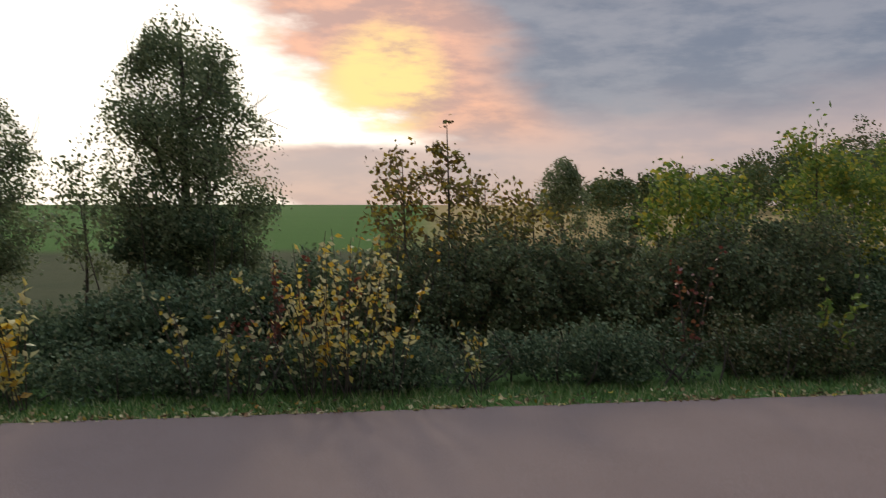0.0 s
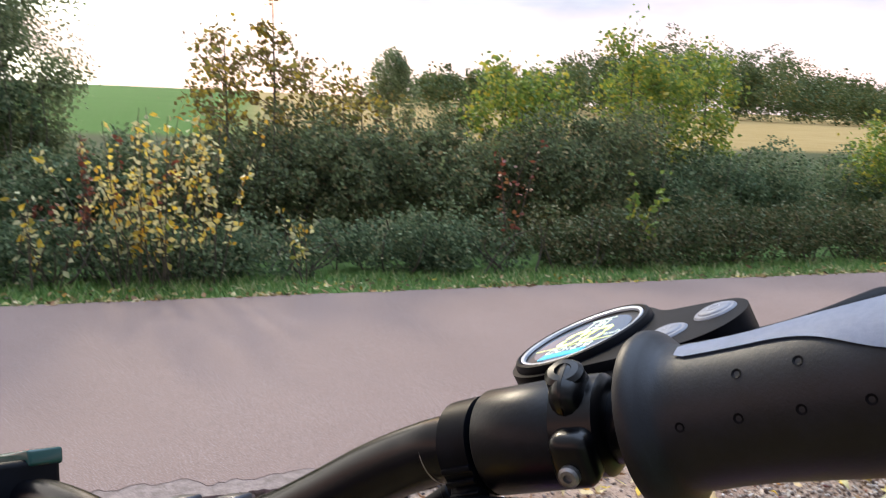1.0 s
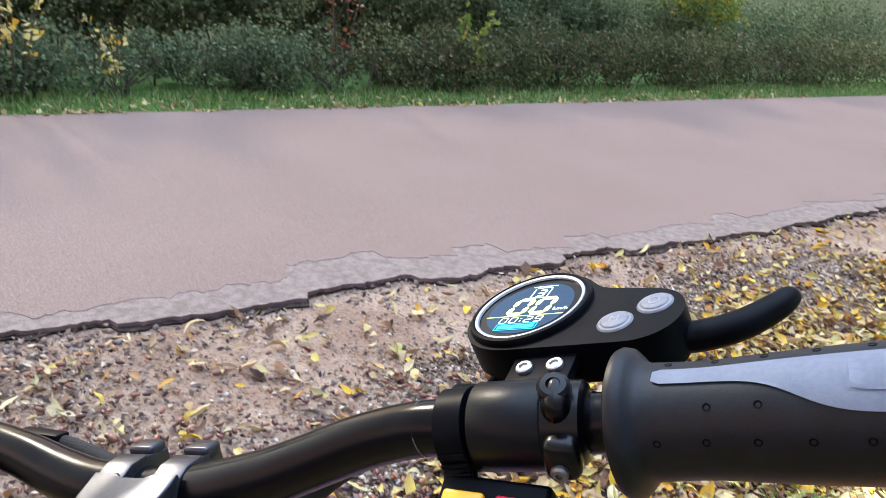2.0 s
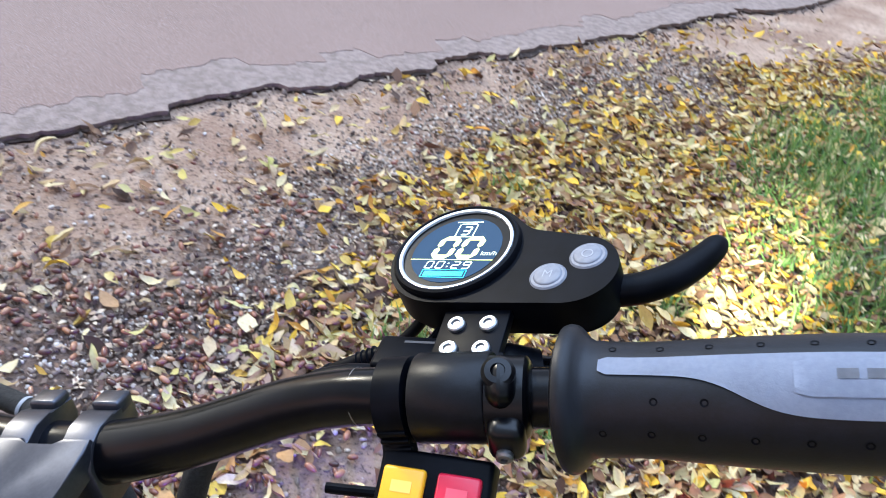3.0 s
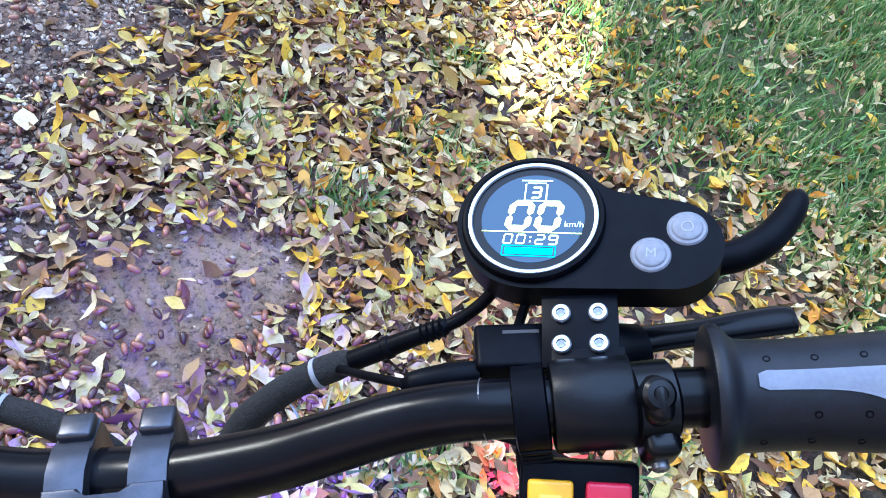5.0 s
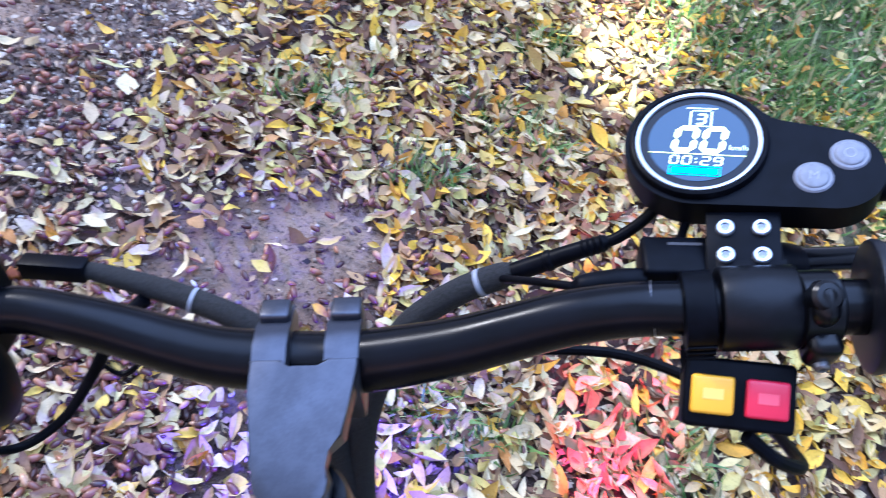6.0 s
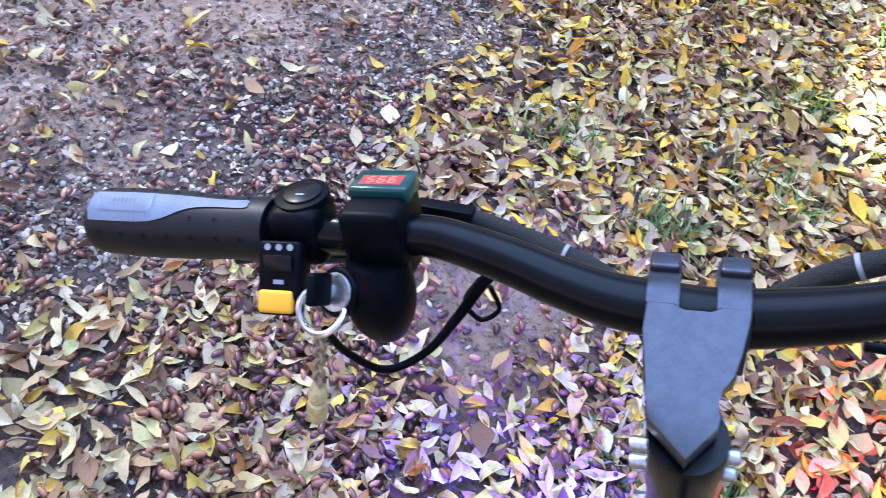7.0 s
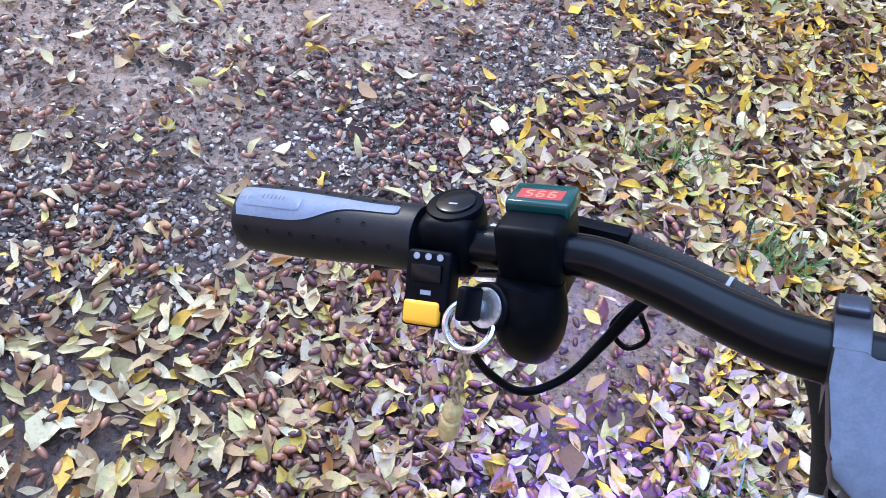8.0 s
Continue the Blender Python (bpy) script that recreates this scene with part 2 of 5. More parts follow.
def soil_colour(N, co):
    big = N.noise(co, 2.2, 5.0)
    fine = N.noise(co, 70.0, 5.0, 0.7)
    c = N.mix(N.span(big, 0.35, 0.65), (0.350, 0.230, 0.165, 1), (0.530, 0.385, 0.285, 1))
    c = N.mix(N.math("MULTIPLY", N.span(fine, 0.55, 0.75), 0.6), c, (0.60, 0.51, 0.42, 1))
    c = N.mix(N.math("MULTIPLY", N.span(fine, 0.49, 0.34), 0.85), c, (0.06, 0.043, 0.04, 1))
    # dark leaf mould away from the lane, deepened as painted shade between leaves
    xyz = N.add("ShaderNodeSeparateXYZ", None, Vector=co).outputs
    s = N.math("ADD", N.math("MULTIPLY", xyz[0], -0.585), N.math("MULTIPLY", xyz[1], 0.811))
    patchy = N.math("ADD", s, N.math("MULTIPLY", N.math("SUBTRACT", N.noise(co, 3.0, 4.0), 0.5), 1.1))
    a = N.math("ADD", N.math("MULTIPLY", xyz[0], 0.811), N.math("MULTIPLY", xyz[1], 0.585))
    # a bare patch of trodden earth within the leaves
    off = N.math("ADD", N.math("POWER", N.math("ABSOLUTE", N.math("DIVIDE", N.math("SUBTRACT", a, 0.86), 0.36)), 2.0), N.math("POWER", N.math("ABSOLUTE", N.math("DIVIDE", N.math("SUBTRACT", s, 0.50), 0.27)), 2.0))
    trodden = N.span(N.math("ADD", off, N.math("MULTIPLY", N.noise(co, 9.0, 4.0), 0.6)), 1.6, 0.9)
    c = N.mix(N.math("MULTIPLY", N.math("MULTIPLY", N.span(patchy, 1.72, 1.2), 0.88), N.math("SUBTRACT", 1.0, N.math("MULTIPLY", trodden, 0.50))), c, N.mix(fine, (0.030, 0.021, 0.020, 1), (0.150, 0.108, 0.100, 1)))
    # meadow, green field and straw field beyond the lane
    mead = N.mix(N.noise(co, 0.9, 6.0, 0.7), (0.035, 0.05, 0.02, 1), (0.11, 0.11, 0.055, 1))
    turf = N.mix(N.noise(co, 12.0, 6.0, 0.7), (0.07, 0.14, 0.035, 1), (0.16, 0.25, 0.07, 1))
    lawn = N.mix(N.noise(co, 14.0, 6.0, 0.75), (0.045, 0.060, 0.026, 1), (0.17, 0.19, 0.085, 1))
    c = N.mix(N.math("MULTIPLY", N.span(N.math("SUBTRACT", a, N.math("MULTIPLY", s, 0.95)), 2.2, 3.2), N.span(s, 1.4, 1.0)), c, lawn)
    green = N.mix(N.noise(co, 0.08, 5.0), (0.050, 0.12, 0.022, 1), (0.08, 0.165, 0.035, 1))
    straw = N.mix(N.noise(co, 0.25, 6.0), (0.26, 0.17, 0.06, 1), (0.42, 0.31, 0.14, 1))
    right = N.span(N.math("SUBTRACT", a, N.math("MULTIPLY", s, 0.13)), -2.0, 2.0)
    far = N.mix(N.span(s, 26.0, 30.0), mead, N.mix(right, green, straw))
    return N.mix(N.span(s, 5.35, 5.6), c, N.mix(N.span(s, 6.3, 8.0), turf, far))


ground_mat = material("earth_and_fields", 0.9, colour=soil_colour, bump=grain(70, 0.02, 1.0), spec=0.06)

black_paint = material("satin_black_paint", lambda N, co: N.span(N.noise(co, 60.0, 5.0), 0.3, 0.7, 0.20, 0.27), 0.0, two_tone((0.001, 0.0012, 0.002), (0.002, 0.0023, 0.004), 90), grain(1500, 0.0001, 0.12), spec=0.17)
black_plastic = material("black_moulded_plastic", 0.42, 0.0, two_tone((0.001, 0.0013, 0.0024), (0.0022, 0.0028, 0.005), 120), grain(2500, 0.0001, 0.2), spec=0.07)
rubber = material("black_rubber", 0.44, 0.0, two_tone((0.0015, 0.002, 0.0036), (0.004, 0.005, 0.009), 150, 900), grain(1800, 0.0002, 0.3), spec=0.32)
gloss_black = material("gloss_black_plastic", 0.28, 0.0, (0.0012, 0.0014, 0.0022), spec=0.26)
pad_grey = material("grey_soft_rubber", 0.5, 0.0, two_tone((0.28, 0.32, 0.42), (0.34, 0.38, 0.48), 60, 600), grain(1500, 0.0002, 0.3))
button_grey = material("grey_button_rubber", 0.55, 0.0, two_tone((0.14, 0.15, 0.18), (0.18, 0.19, 0.22), 300))
mark_grey = material("pale_print", 0.6, 0.0, (0.26, 0.27, 0.30))
dim_mark = material("dull_print", 0.7, 0.0, (0.035, 0.035, 0.04))
steel = material("bright_steel", 0.25, 1.0, two_tone((0.70, 0.69, 0.66), (0.82, 0.81, 0.79), 300))
dull_steel = material("worn_zinc_steel", 0.4, 1.0, two_tone((0.45, 0.48, 0.52), (0.66, 0.70, 0.75), 400))
dark_steel = material("dark_worn_steel", 0.4, 0.9, two_tone((0.16, 0.16, 0.17), (0.28, 0.28, 0.29), 300))
stem_alloy = material("grey_anodised_alloy", 0.34, 0.8, two_tone((0.052, 0.054, 0.066), (0.066, 0.068, 0.082), 200, 900), grain(900, 0.0001, 0.2))
alloy = material("dark_anodised_alloy", 0.36, 0.0, two_tone((0.0015, 0.002, 0.003), (0.004, 0.0045, 0.007), 40, 500), grain(900, 0.0002, 0.3), spec=0.2)
brass = material("brass_keyring_charm", 0.4, 0.25, two_tone((0.78, 0.64, 0.30), (0.56, 0.44, 0.20), 300))
chain_mat = material("tarnished_chain", 0.45, 0.4, two_tone((0.50, 0.38, 0.24), (0.34, 0.25, 0.17), 400))
yellow_btn = material("yellow_switch", 0.35, 0.0, (0.85, 0.42, 0.015))
red_btn = material("red_switch", 0.3, 0.0, (0.62, 0.015, 0.05))
sleeve_mat = material("braided_cable_sleeve", 0.75, 0.0, two_tone((0.002, 0.002, 0.002), (0.011, 0.011, 0.012), 900, None, 0.45, 0.55), grain(1600, 0.001, 0.9))
teal = material("dark_green_gloss_case", 0.2, 0.0, (0.006, 0.045, 0.040))
tyre_mat = material("tyre_rubber", 0.75, 0.0, two_tone((0.015, 0.015, 0.015), (0.03, 0.03, 0.028), 40))


def glowing(name, colour, strength, rough=0.3):
    m = bpy.data.materials.new(name)
    m.use_nodes = True
    b = m.node_tree.nodes["Principled BSDF"]
    b.inputs["Base Color"].default_value = (*colour, 1)
    b.inputs["Roughness"].default_value = rough
    b.inputs["Emission Color"].default_value = (*colour, 1)
    b.inputs["Emission Strength"].default_value = strength
    return m


screen_mat = glowing("lit_dark_screen", (0.012, 0.035, 0.07), 0.9, 0.08)
seg_green = glowing("lit_segment_yellow_green", (0.80, 0.88, 0.30), 1.1)
seg_white = glowing("lit_segment_white", (0.72, 0.86, 0.70), 0.9)
seg_cyan = glowing("lit_battery_bar", (0.0, 0.42, 0.62), 1.0)
seg_red = glowing("lit_red_digit", (1.0, 0.10, 0.06), 1.6)
red_panel = material("dark_red_window", 0.6, 0.0, (0.30, 0.03, 0.025))

# ---- building helpers ----


def mesh_from(name, verts, faces, mat, smooth=False):
    me = bpy.data.meshes.new(name)
    me.from_pydata([tuple(v) for v in verts], [], [tuple(f) for f in faces])
    me.materials.append(mat)
    if smooth:
        me.shade_smooth()
    me.update()
    return me


def from_bm(name, bm, mat, smooth=True):
    bmesh.ops.recalc_face_normals(bm, faces=bm.faces)
    me = bpy.data.meshes.new(name)
    bm.to_mesh(me)
    bm.free()
    me.materials.append(mat)
    if smooth:
        me.shade_smooth()
        me.set_sharp_from_angle(angle=radians(35))
    return me


def part(name, bm, mat, parent, label="", at=None, smooth=True):
    ob = new(name, bm if isinstance(bm, bpy.types.Mesh) else from_bm(name, bm, mat, smooth))
    ob.parent = parent
    if at is not None:
        ob.matrix_basis = at
    return tagged(ob, label)


def lathe(profile, seg=32, axis="x", closed=True):
    """A turned solid about x (or z) from (place, radius) pairs in millimetres."""
    bm = bmesh.new()
    rings = []
    for p, r in profile:
        ring = []
        for i in range(seg):
            t = 2 * math.pi * i / seg
            c, s = r * math.cos(t), r * math.sin(t)
            v = (p, c, s) if axis == "x" else (c, s, p)
            ring.append(bm.verts.new(Vector(v) * 0.001))
        rings.append(ring)
    for a, b in zip(rings, rings[1:]):
        for i in range(seg):
            bm.faces.new((a[i], a[(i + 1) % seg], b[(i + 1) % seg], b[i]))
    if closed:
        bm.faces.new(rings[0]), bm.faces.new(rings[-1][::-1])
    return bm


def spline(points, n):
    """A smooth run through points (Catmull-Rom)."""
    P = [np.array(p, float) for p in points]
    P = [2 * P[0] - P[1]] + P + [2 * P[-1] - P[-2]]
    out = []
    for i in range(1, len(P) - 2):
        for k in range(n):
            t = k / n
            out.append(0.5 * (2 * P[i] + (P[i + 1] - P[i - 1]) * t + (2 * P[i - 1] - 5 * P[i] + 4 * P[i + 1] - P[i + 2]) * t * t + (3 * P[i] - P[i - 1] - 3 * P[i + 1] + P[i + 2]) * t ** 3))
    out.append(P[-2])
    return out


def tube(points, radius, n=8, seg=16, flat=1.0, scale=0.001, bm=None):
    """A pipe along points (last number may be the radius)."""
    pts = spline([(*p[:3], p[3] if len(p) > 3 else radius) for p in points], n)
    bm = bm or bmesh.new()
    ref, rings = None, []
    for i, p in enumerate(pts):
        d = Vector(pts[min(i + 1, len(pts) - 1)][:3] - pts[max(i - 1, 0)][:3]).normalized()
        if ref is None:
            ref = Vector((0, 0, 1)) if abs(d.z) < 0.9 else Vector((0, 1, 0))
        ref = (ref - d * ref.dot(d)).normalized()
        side = d.cross(ref)
        rings.append([bm.verts.new((Vector(p[:3]) + (ref * math.sin(t) * flat + side * math.cos(t)) * p[3]) * scale) for t in (2 * math.pi * k / seg for k in range(seg))])
    for a, b in zip(rings, rings[1:]):
        for i in range(seg):
            bm.faces.new((a[i], a[(i + 1) % seg], b[(i + 1) % seg], b[i]))
    bm.faces.new(rings[0]), bm.faces.new(rings[-1][::-1])
    return bm


def block(size, bevel=1.0, seg=2, at=None, taper=1.0):
    """A rounded box in millimetres about the middle of its base plane's centre."""
    bm = bmesh.new()
    bmesh.ops.create_cube(bm, size=1.0)
    for v in bm.verts:
        k = taper if v.co.z > 0 else 1.0
        v.co = Vector((v.co.x * size[0] * k, v.co.y * size[1] * k, v.co.z * size[2])) * 0.001
    if bevel:
        bmesh.ops.bevel(bm, geom=bm.edges[:], offset=bevel * 0.001, segments=seg, profile=0.5, affect="EDGES")
    if at is not None:
        bmesh.ops.transform(bm, matrix=at, verts=bm.verts)
    return bm


def slab(outline, z0, z1, bevel=0.8, seg=2):
    """An outline (millimetres, counter-clockwise) drawn out from z0 to z1, its upper rim rounded."""
    bm = bmesh.new()
    lo = [bm.verts.new((x * 0.001, y * 0.001, z0 * 0.001)) for x, y in outline]
    hi = [bm.verts.new((x * 0.001, y * 0.001, z1 * 0.001)) for x, y in outline]
    n = len(outline)
    bm.faces.new(lo[::-1])
    top = bm.faces.new(hi)
    for i in range(n):
        bm.faces.new((lo[i], lo[(i + 1) % n], hi[(i + 1) % n], hi[i]))
    if bevel:
        bmesh.ops.bevel(bm, geom=list(top.edges), offset=bevel * 0.001, segments=seg, profile=0.5, affect="EDGES")
    return bm


def mm(x, y, z, rx=0, ry=0, rz=0):
    return pose(x * 0.001, y * 0.001, z * 0.001, rx, ry, rz)


def disc(r, z0, z1, seg=24, bevel=0.5):
    return slab([(r * math.cos(2 * math.pi * i / seg), r * math.sin(2 * math.pi * i / seg)) for i in range(seg)], z0, z1, bevel)


def words(name, body, size, mat, parent, at, extrude=0.0):
    cu = bpy.data.curves.new(name, "FONT")
    cu.body, cu.size, cu.extrude, cu.align_x, cu.align_y = body, size, extrude, "CENTER", "CENTER"
    tmp = bpy.data.objects.new(name, cu)
    me = bpy.data.meshes.new_from_object(tmp)
    bpy.data.objects.remove(tmp)
    me.materials.clear()
    me.materials.append(mat)
    return part(name, me, mat, parent, at=at)


SEGS = {"0": "abcdef", "2": "abged", "3": "abgcd", "5": "afgcd", "6": "afgedc", "9": "abcdfg"}


def seven(digit, w, h, t, lean=0.1):
    """One seven-segment digit as thin pointed bars that meet at their tips, centred, in millimetres."""
    bm = bmesh.new()
    nodes = {}

    def vert(x, y):
        key = (round(x, 3), round(y, 3))
        if key not in nodes:
            nodes[key] = bm.verts.new(((x + y * lean) * 0.001, y * 0.001, 0))
        return nodes[key]
    x, y, k = w / 2, h / 2, t / 2
    ends = {"a": ((-x, y), (x, y)), "g": ((-x, 0), (x, 0)), "d": ((-x, -y), (x, -y)), "f": ((-x, 0), (-x, y)), "b": ((x, 0), (x, y)), "e": ((-x, -y), (-x, 0)), "c": ((x, -y), (x, 0))}
    for name in SEGS[digit]:
        (x0, y0), (x1, y1) = ends[name]
        u, v = ((1, 0), (0, 1)) if y0 == y1 else ((0, 1), (1, 0))
        pts = [(x0, y0)] + [(x0 + u[0] * k + s * v[0] * k, y0 + u[1] * k + s * v[1] * k) for s in (-1,)] + [(x1 - u[0] * k - v[0] * k, y1 - u[1] * k - v[1] * k), (x1, y1), (x1 - u[0] * k + v[0] * k, y1 - u[1] * k + v[1] * k), (x0 + u[0] * k + v[0] * k, y0 + u[1] * k + v[1] * k)]
        bm.faces.new([vert(*p) for p in pts])
    return bm


# ---- the lie of the land: a along the lane, s across it ----
LANE, ACROSS = Vector((0.811, 0.585, 0)), Vector((-0.585, 0.811, 0))


def place(a, s, z=0.0):
    p = LANE * a + ACROSS * s
    return Vector((p.x, p.y, z))


def rise(x, y):
    """Height of the land: flat by the lane, then slowly up to the fields' skyline."""
    s = -0.585 * x + 0.811 * y
    d = max(0.0, s - 14.0)
    return min(d * 0.012, 5.0)


def make_ground():
    verts, faces = [], []
    steps = [-3000, -900, -300, -100, -40, -16, -8] + [i * 0.5 for i in range(-12, 41)] + [24, 30, 40, 55, 75, 100, 140, 200, 280, 400, 600, 1000, 3000]
    n = len(steps)
    for y in steps:
        for x in steps:
            near = abs(x) < 6 and abs(y) < 6
            bump = 0.012 * noise.noise((x * 1.3, y * 1.3, 0)) if near else 0.0
            verts.append((x, y, rise(x, y) - 0.004 + min(bump, 0.003)))
    for j in range(n - 1):
        for i in range(n - 1):
            faces.append((j * n + i, j * n + i + 1, (j + 1) * n + i + 1, (j + 1) * n + i))
    ob = new("ground", mesh_from("ground", verts, faces, ground_mat, True))
    return tagged(ob, "bare brown earth verge running out into green and straw fields", "ground", kind="structure")


def ragged_strip(name, s0, s1, rag0, rag1, z, mat, a0=-60.0, a1=90.0, seed=0, follow=False):
    """A strip along the lane with uneven edges and a broken side."""
    verts, faces = [], []
    stops, a = [], a0
    while a < a1:
        stops.append(a)
        a += 0.022 if -2.5 < a < 6.5 else (0.25 if -12 < a < 20 else 2.0)
    across = 7
    for a in stops:
        e0 = s0 + rag0 * (noise.noise((a * 0.9, seed, 0)) + 0.45 * noise.noise((a * 3.7, seed, 3)) + 0.30 * noise.noise((a * 11, seed, 5)) + 0.22 * noise.noise((a * 31, seed, 6)))
        e0 += 0.6 * rag0 * (1.0 if noise.noise((a * 1.6, seed, 31)) > 0.12 else 0.0)
        e1 = s1 + rag1 * (noise.noise((a * 0.9, seed, 9)) + 0.5 * noise.noise((a * 4.1, seed, 12)) + 0.2 * noise.noise((a * 15, seed, 15)))
        # the strip of painted shade hugs the near edge, uneven in width
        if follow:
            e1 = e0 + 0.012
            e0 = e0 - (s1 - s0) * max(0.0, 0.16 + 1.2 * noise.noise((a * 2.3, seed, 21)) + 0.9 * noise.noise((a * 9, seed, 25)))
        verts.append(place(a, e0 + 0.012, -0.02))
        for k in range(across):
            f = k / (across - 1)
            verts.append(place(a, e0 + (e1 - e0) * f, z + 0.0015 * noise.noise((a * 2, f * 9, seed))))
        verts.append(place(a, e1 + 0.006, -0.02))
    w = across + 2
    for j in range(len(stops) - 1):
        for i in range(w - 1):
            faces.append((j * w + i, j * w + i + 1, (j + 1) * w + i + 1, (j + 1) * w + i))
    return mesh_from(name, verts, [f[::-1] for f in faces], mat)


# ---- scattered pieces ----


def batch(name, base_v, base_f, mats, mat, smooth=False):
    """Many copies of one small shape joined into one mesh. mats: (n, 3, 4) placements."""
    V, n = np.array(base_v, float), len(mats)
    M = np.array(mats, float)
    allv = np.einsum("nij,vj->nvi", M[:, :, :3], V) + M[:, None, :, 3]
    off = (np.arange(n) * len(V))
    sizes = {len(f) for f in base_f}
    me = bpy.data.meshes.new(name)
    F = [np.array([f for f in base_f if len(f) == k]) for k in sizes]
    loops = np.concatenate([(f[None] + off[:, None, None]).reshape(-1) for f in F])
    counts = np.concatenate([np.full(len(f) * n, f.shape[1]) for f in F])
    me.vertices.add(n * len(V))
    me.vertices.foreach_set("co", allv.reshape(-1))
    me.loops.add(len(loops))
    me.loops.foreach_set("vertex_index", loops.astype(np.int32))
    me.polygons.add(len(counts))
    me.polygons.foreach_set("loop_start", np.concatenate([[0], np.cumsum(counts)[:-1]]).astype(np.int32))
    me.materials.append(mat)
    me.update(calc_edges=True)
    me.validate()
    if smooth:
        me.shade_smooth()
    return me


def turns(rng, n, flat=0.0):
    """n random turns; flat 1 keeps pieces lying, 0 any way round."""
    yaw, tx, ty = rng.uniform(0, 2 * np.pi, n), rng.normal(0, 1, n) * (1 - flat) * 1.2, rng.normal(0, 1, n) * (1 - flat) * 1.2
    cz, sz, cx, sx, cy, sy = np.cos(yaw), np.sin(yaw), np.cos(tx), np.sin(tx), np.cos(ty), np.sin(ty)
    Rz = np.stack([np.stack([cz, -sz, 0 * cz], 1), np.stack([sz, cz, 0 * cz], 1), np.stack([0 * cz, 0 * cz, 1 + 0 * cz], 1)], 1)
    Rx = np.stack([np.stack([1 + 0 * cx, 0 * cx, 0 * cx], 1), np.stack([0 * cx, cx, -sx], 1), np.stack([0 * cx, sx, cx], 1)], 1)
    Ry = np.stack([np.stack([cy, 0 * cy, sy], 1), np.stack([0 * cy, 1 + 0 * cy, 0 * cy], 1), np.stack([-sy, 0 * cy, cy], 1)], 1)
    return Rz @ Rx @ Ry


def placements(rng, P, size, flat=0.0, spread=0.3, stretch=0.0):
    n = len(P)
    M = np.zeros((n, 3, 4))
    k = size * rng.uniform(1 - spread, 1 + spread, n)
    R = turns(rng, n, flat)
    S = np.ones((n, 3))
    if stretch:
        S[:, 0] = rng.uniform(1 - stretch, 1 + stretch, n)
        S[:, 1] = rng.uniform(1 - stretch, 1 + stretch, n)
    M[:, :, :3] = R * (k[:, None] * S)[:, None, :]
    M[:, :, 3] = P
    return M


# a fallen leaf, length 1: midrib low, margins up and wavy, tip and base curled
def leaf_shape(seed, curl, fold, width):
    r = random.Random(seed)
    xs = [-0.5, -0.34, -0.14, 0.08, 0.30, 0.5]
    ws = [0.03, 0.52, 0.95, 1.0, 0.60, 0.02]
    bend, twist = r.uniform(-0.22, 0.22), r.uniform(-0.25, 0.25)
    v = []
    for x, w in zip(xs, ws):
        z, mid = curl * x * x * 1.2, bend * (x * x - 0.1)
        for side in (-1, 0, 1):
            k = w * r.uniform(0.82, 1.15) * width / 2
            lift = (fold * w + r.uniform(-0.035, 0.045)) if side else 0.0
            v.append((x, mid + side * k, z + lift + side * twist * x * w * 0.4))
    f = []
    for i in range(5):
        for k in range(2):
            p = i * 3 + k
            f.append((p, p + 3, p + 4, p + 1))
    return v, f


LEAVES = [leaf_shape(i, cu, fo, wi) for i, (cu, fo, wi) in enumerate(((0.3, 0.05, 0.33), (-0.45, 0.06, 0.40), (0.8, 0.12, 0.31), (0.2, -0.08, 0.46), (1.1, 0.06, 0.30), (-0.7, 0.16, 0.37), (0.5, 0.20, 0.42), (0.1, 0.04, 0.50), (-0.25, 0.10, 0.34)))]
SPRIG = ([(-0.5, 0, 0), (-0.05, -0.30, 0.06), (0.5, 0, -0.05), (-0.05, 0.30, 0.06)], [(0, 1, 2), (0, 2, 3)])


def ico(sub=1, squash=(1, 1, 1)):
    bm = bmesh.new()
    bmesh.ops.create_icosphere(bm, subdivisions=sub, radius=0.5)
    v = [(p.co.x * squash[0], p.co.y * squash[1], p.co.z * squash[2]) for p in bm.verts]
    f = [tuple(q.index for q in p.verts) for p in bm.faces]
    bm.free()
    return v, f


def acorn_shape():
    v, f = [], []
    prof = [(-0.5, 0.08), (-0.44, 0.19), (-0.18, 0.255), (0.15, 0.25), (0.38, 0.16), (0.5, 0.03)]
    seg = 8
    for x, r in prof:
        v += [(x, r * math.cos(2 * math.pi * i / seg), r * math.sin(2 * math.pi * i / seg)) for i in range(seg)]
    for j in range(len(prof) - 1):
        for i in range(seg):
            f.append((j * seg + i, j * seg + (i + 1) % seg, (j + 1) * seg + (i + 1) % seg, (j + 1) * seg + i))
    f.append(tuple(range(seg))[::-1])
    f.append(tuple(range((len(prof) - 1) * seg, len(prof) * seg)))
    return v, f


def field(rng, n, a0, a1, s0, s1, density):
    """n tries in a stretch of the plan, kept by density(a, s, clump)."""
    a, s = rng.uniform(a0, a1, n), rng.uniform(s0, s1, n)
    clump = np.array([noise.noise((x * 1.7, y * 1.7, 4.0)) for x, y in zip(a, s)])
    keep = rng.uniform(size=n) < density(a, s, clump)
    a, s = a[keep], s[keep]
    return a, s, np.stack([0.811 * a - 0.585 * s, 0.585 * a + 0.811 * s, np.zeros(len(a))], 1)


def ramp01(x, lo, hi):
    return np.clip((x - lo) / (hi - lo), 0, 1)


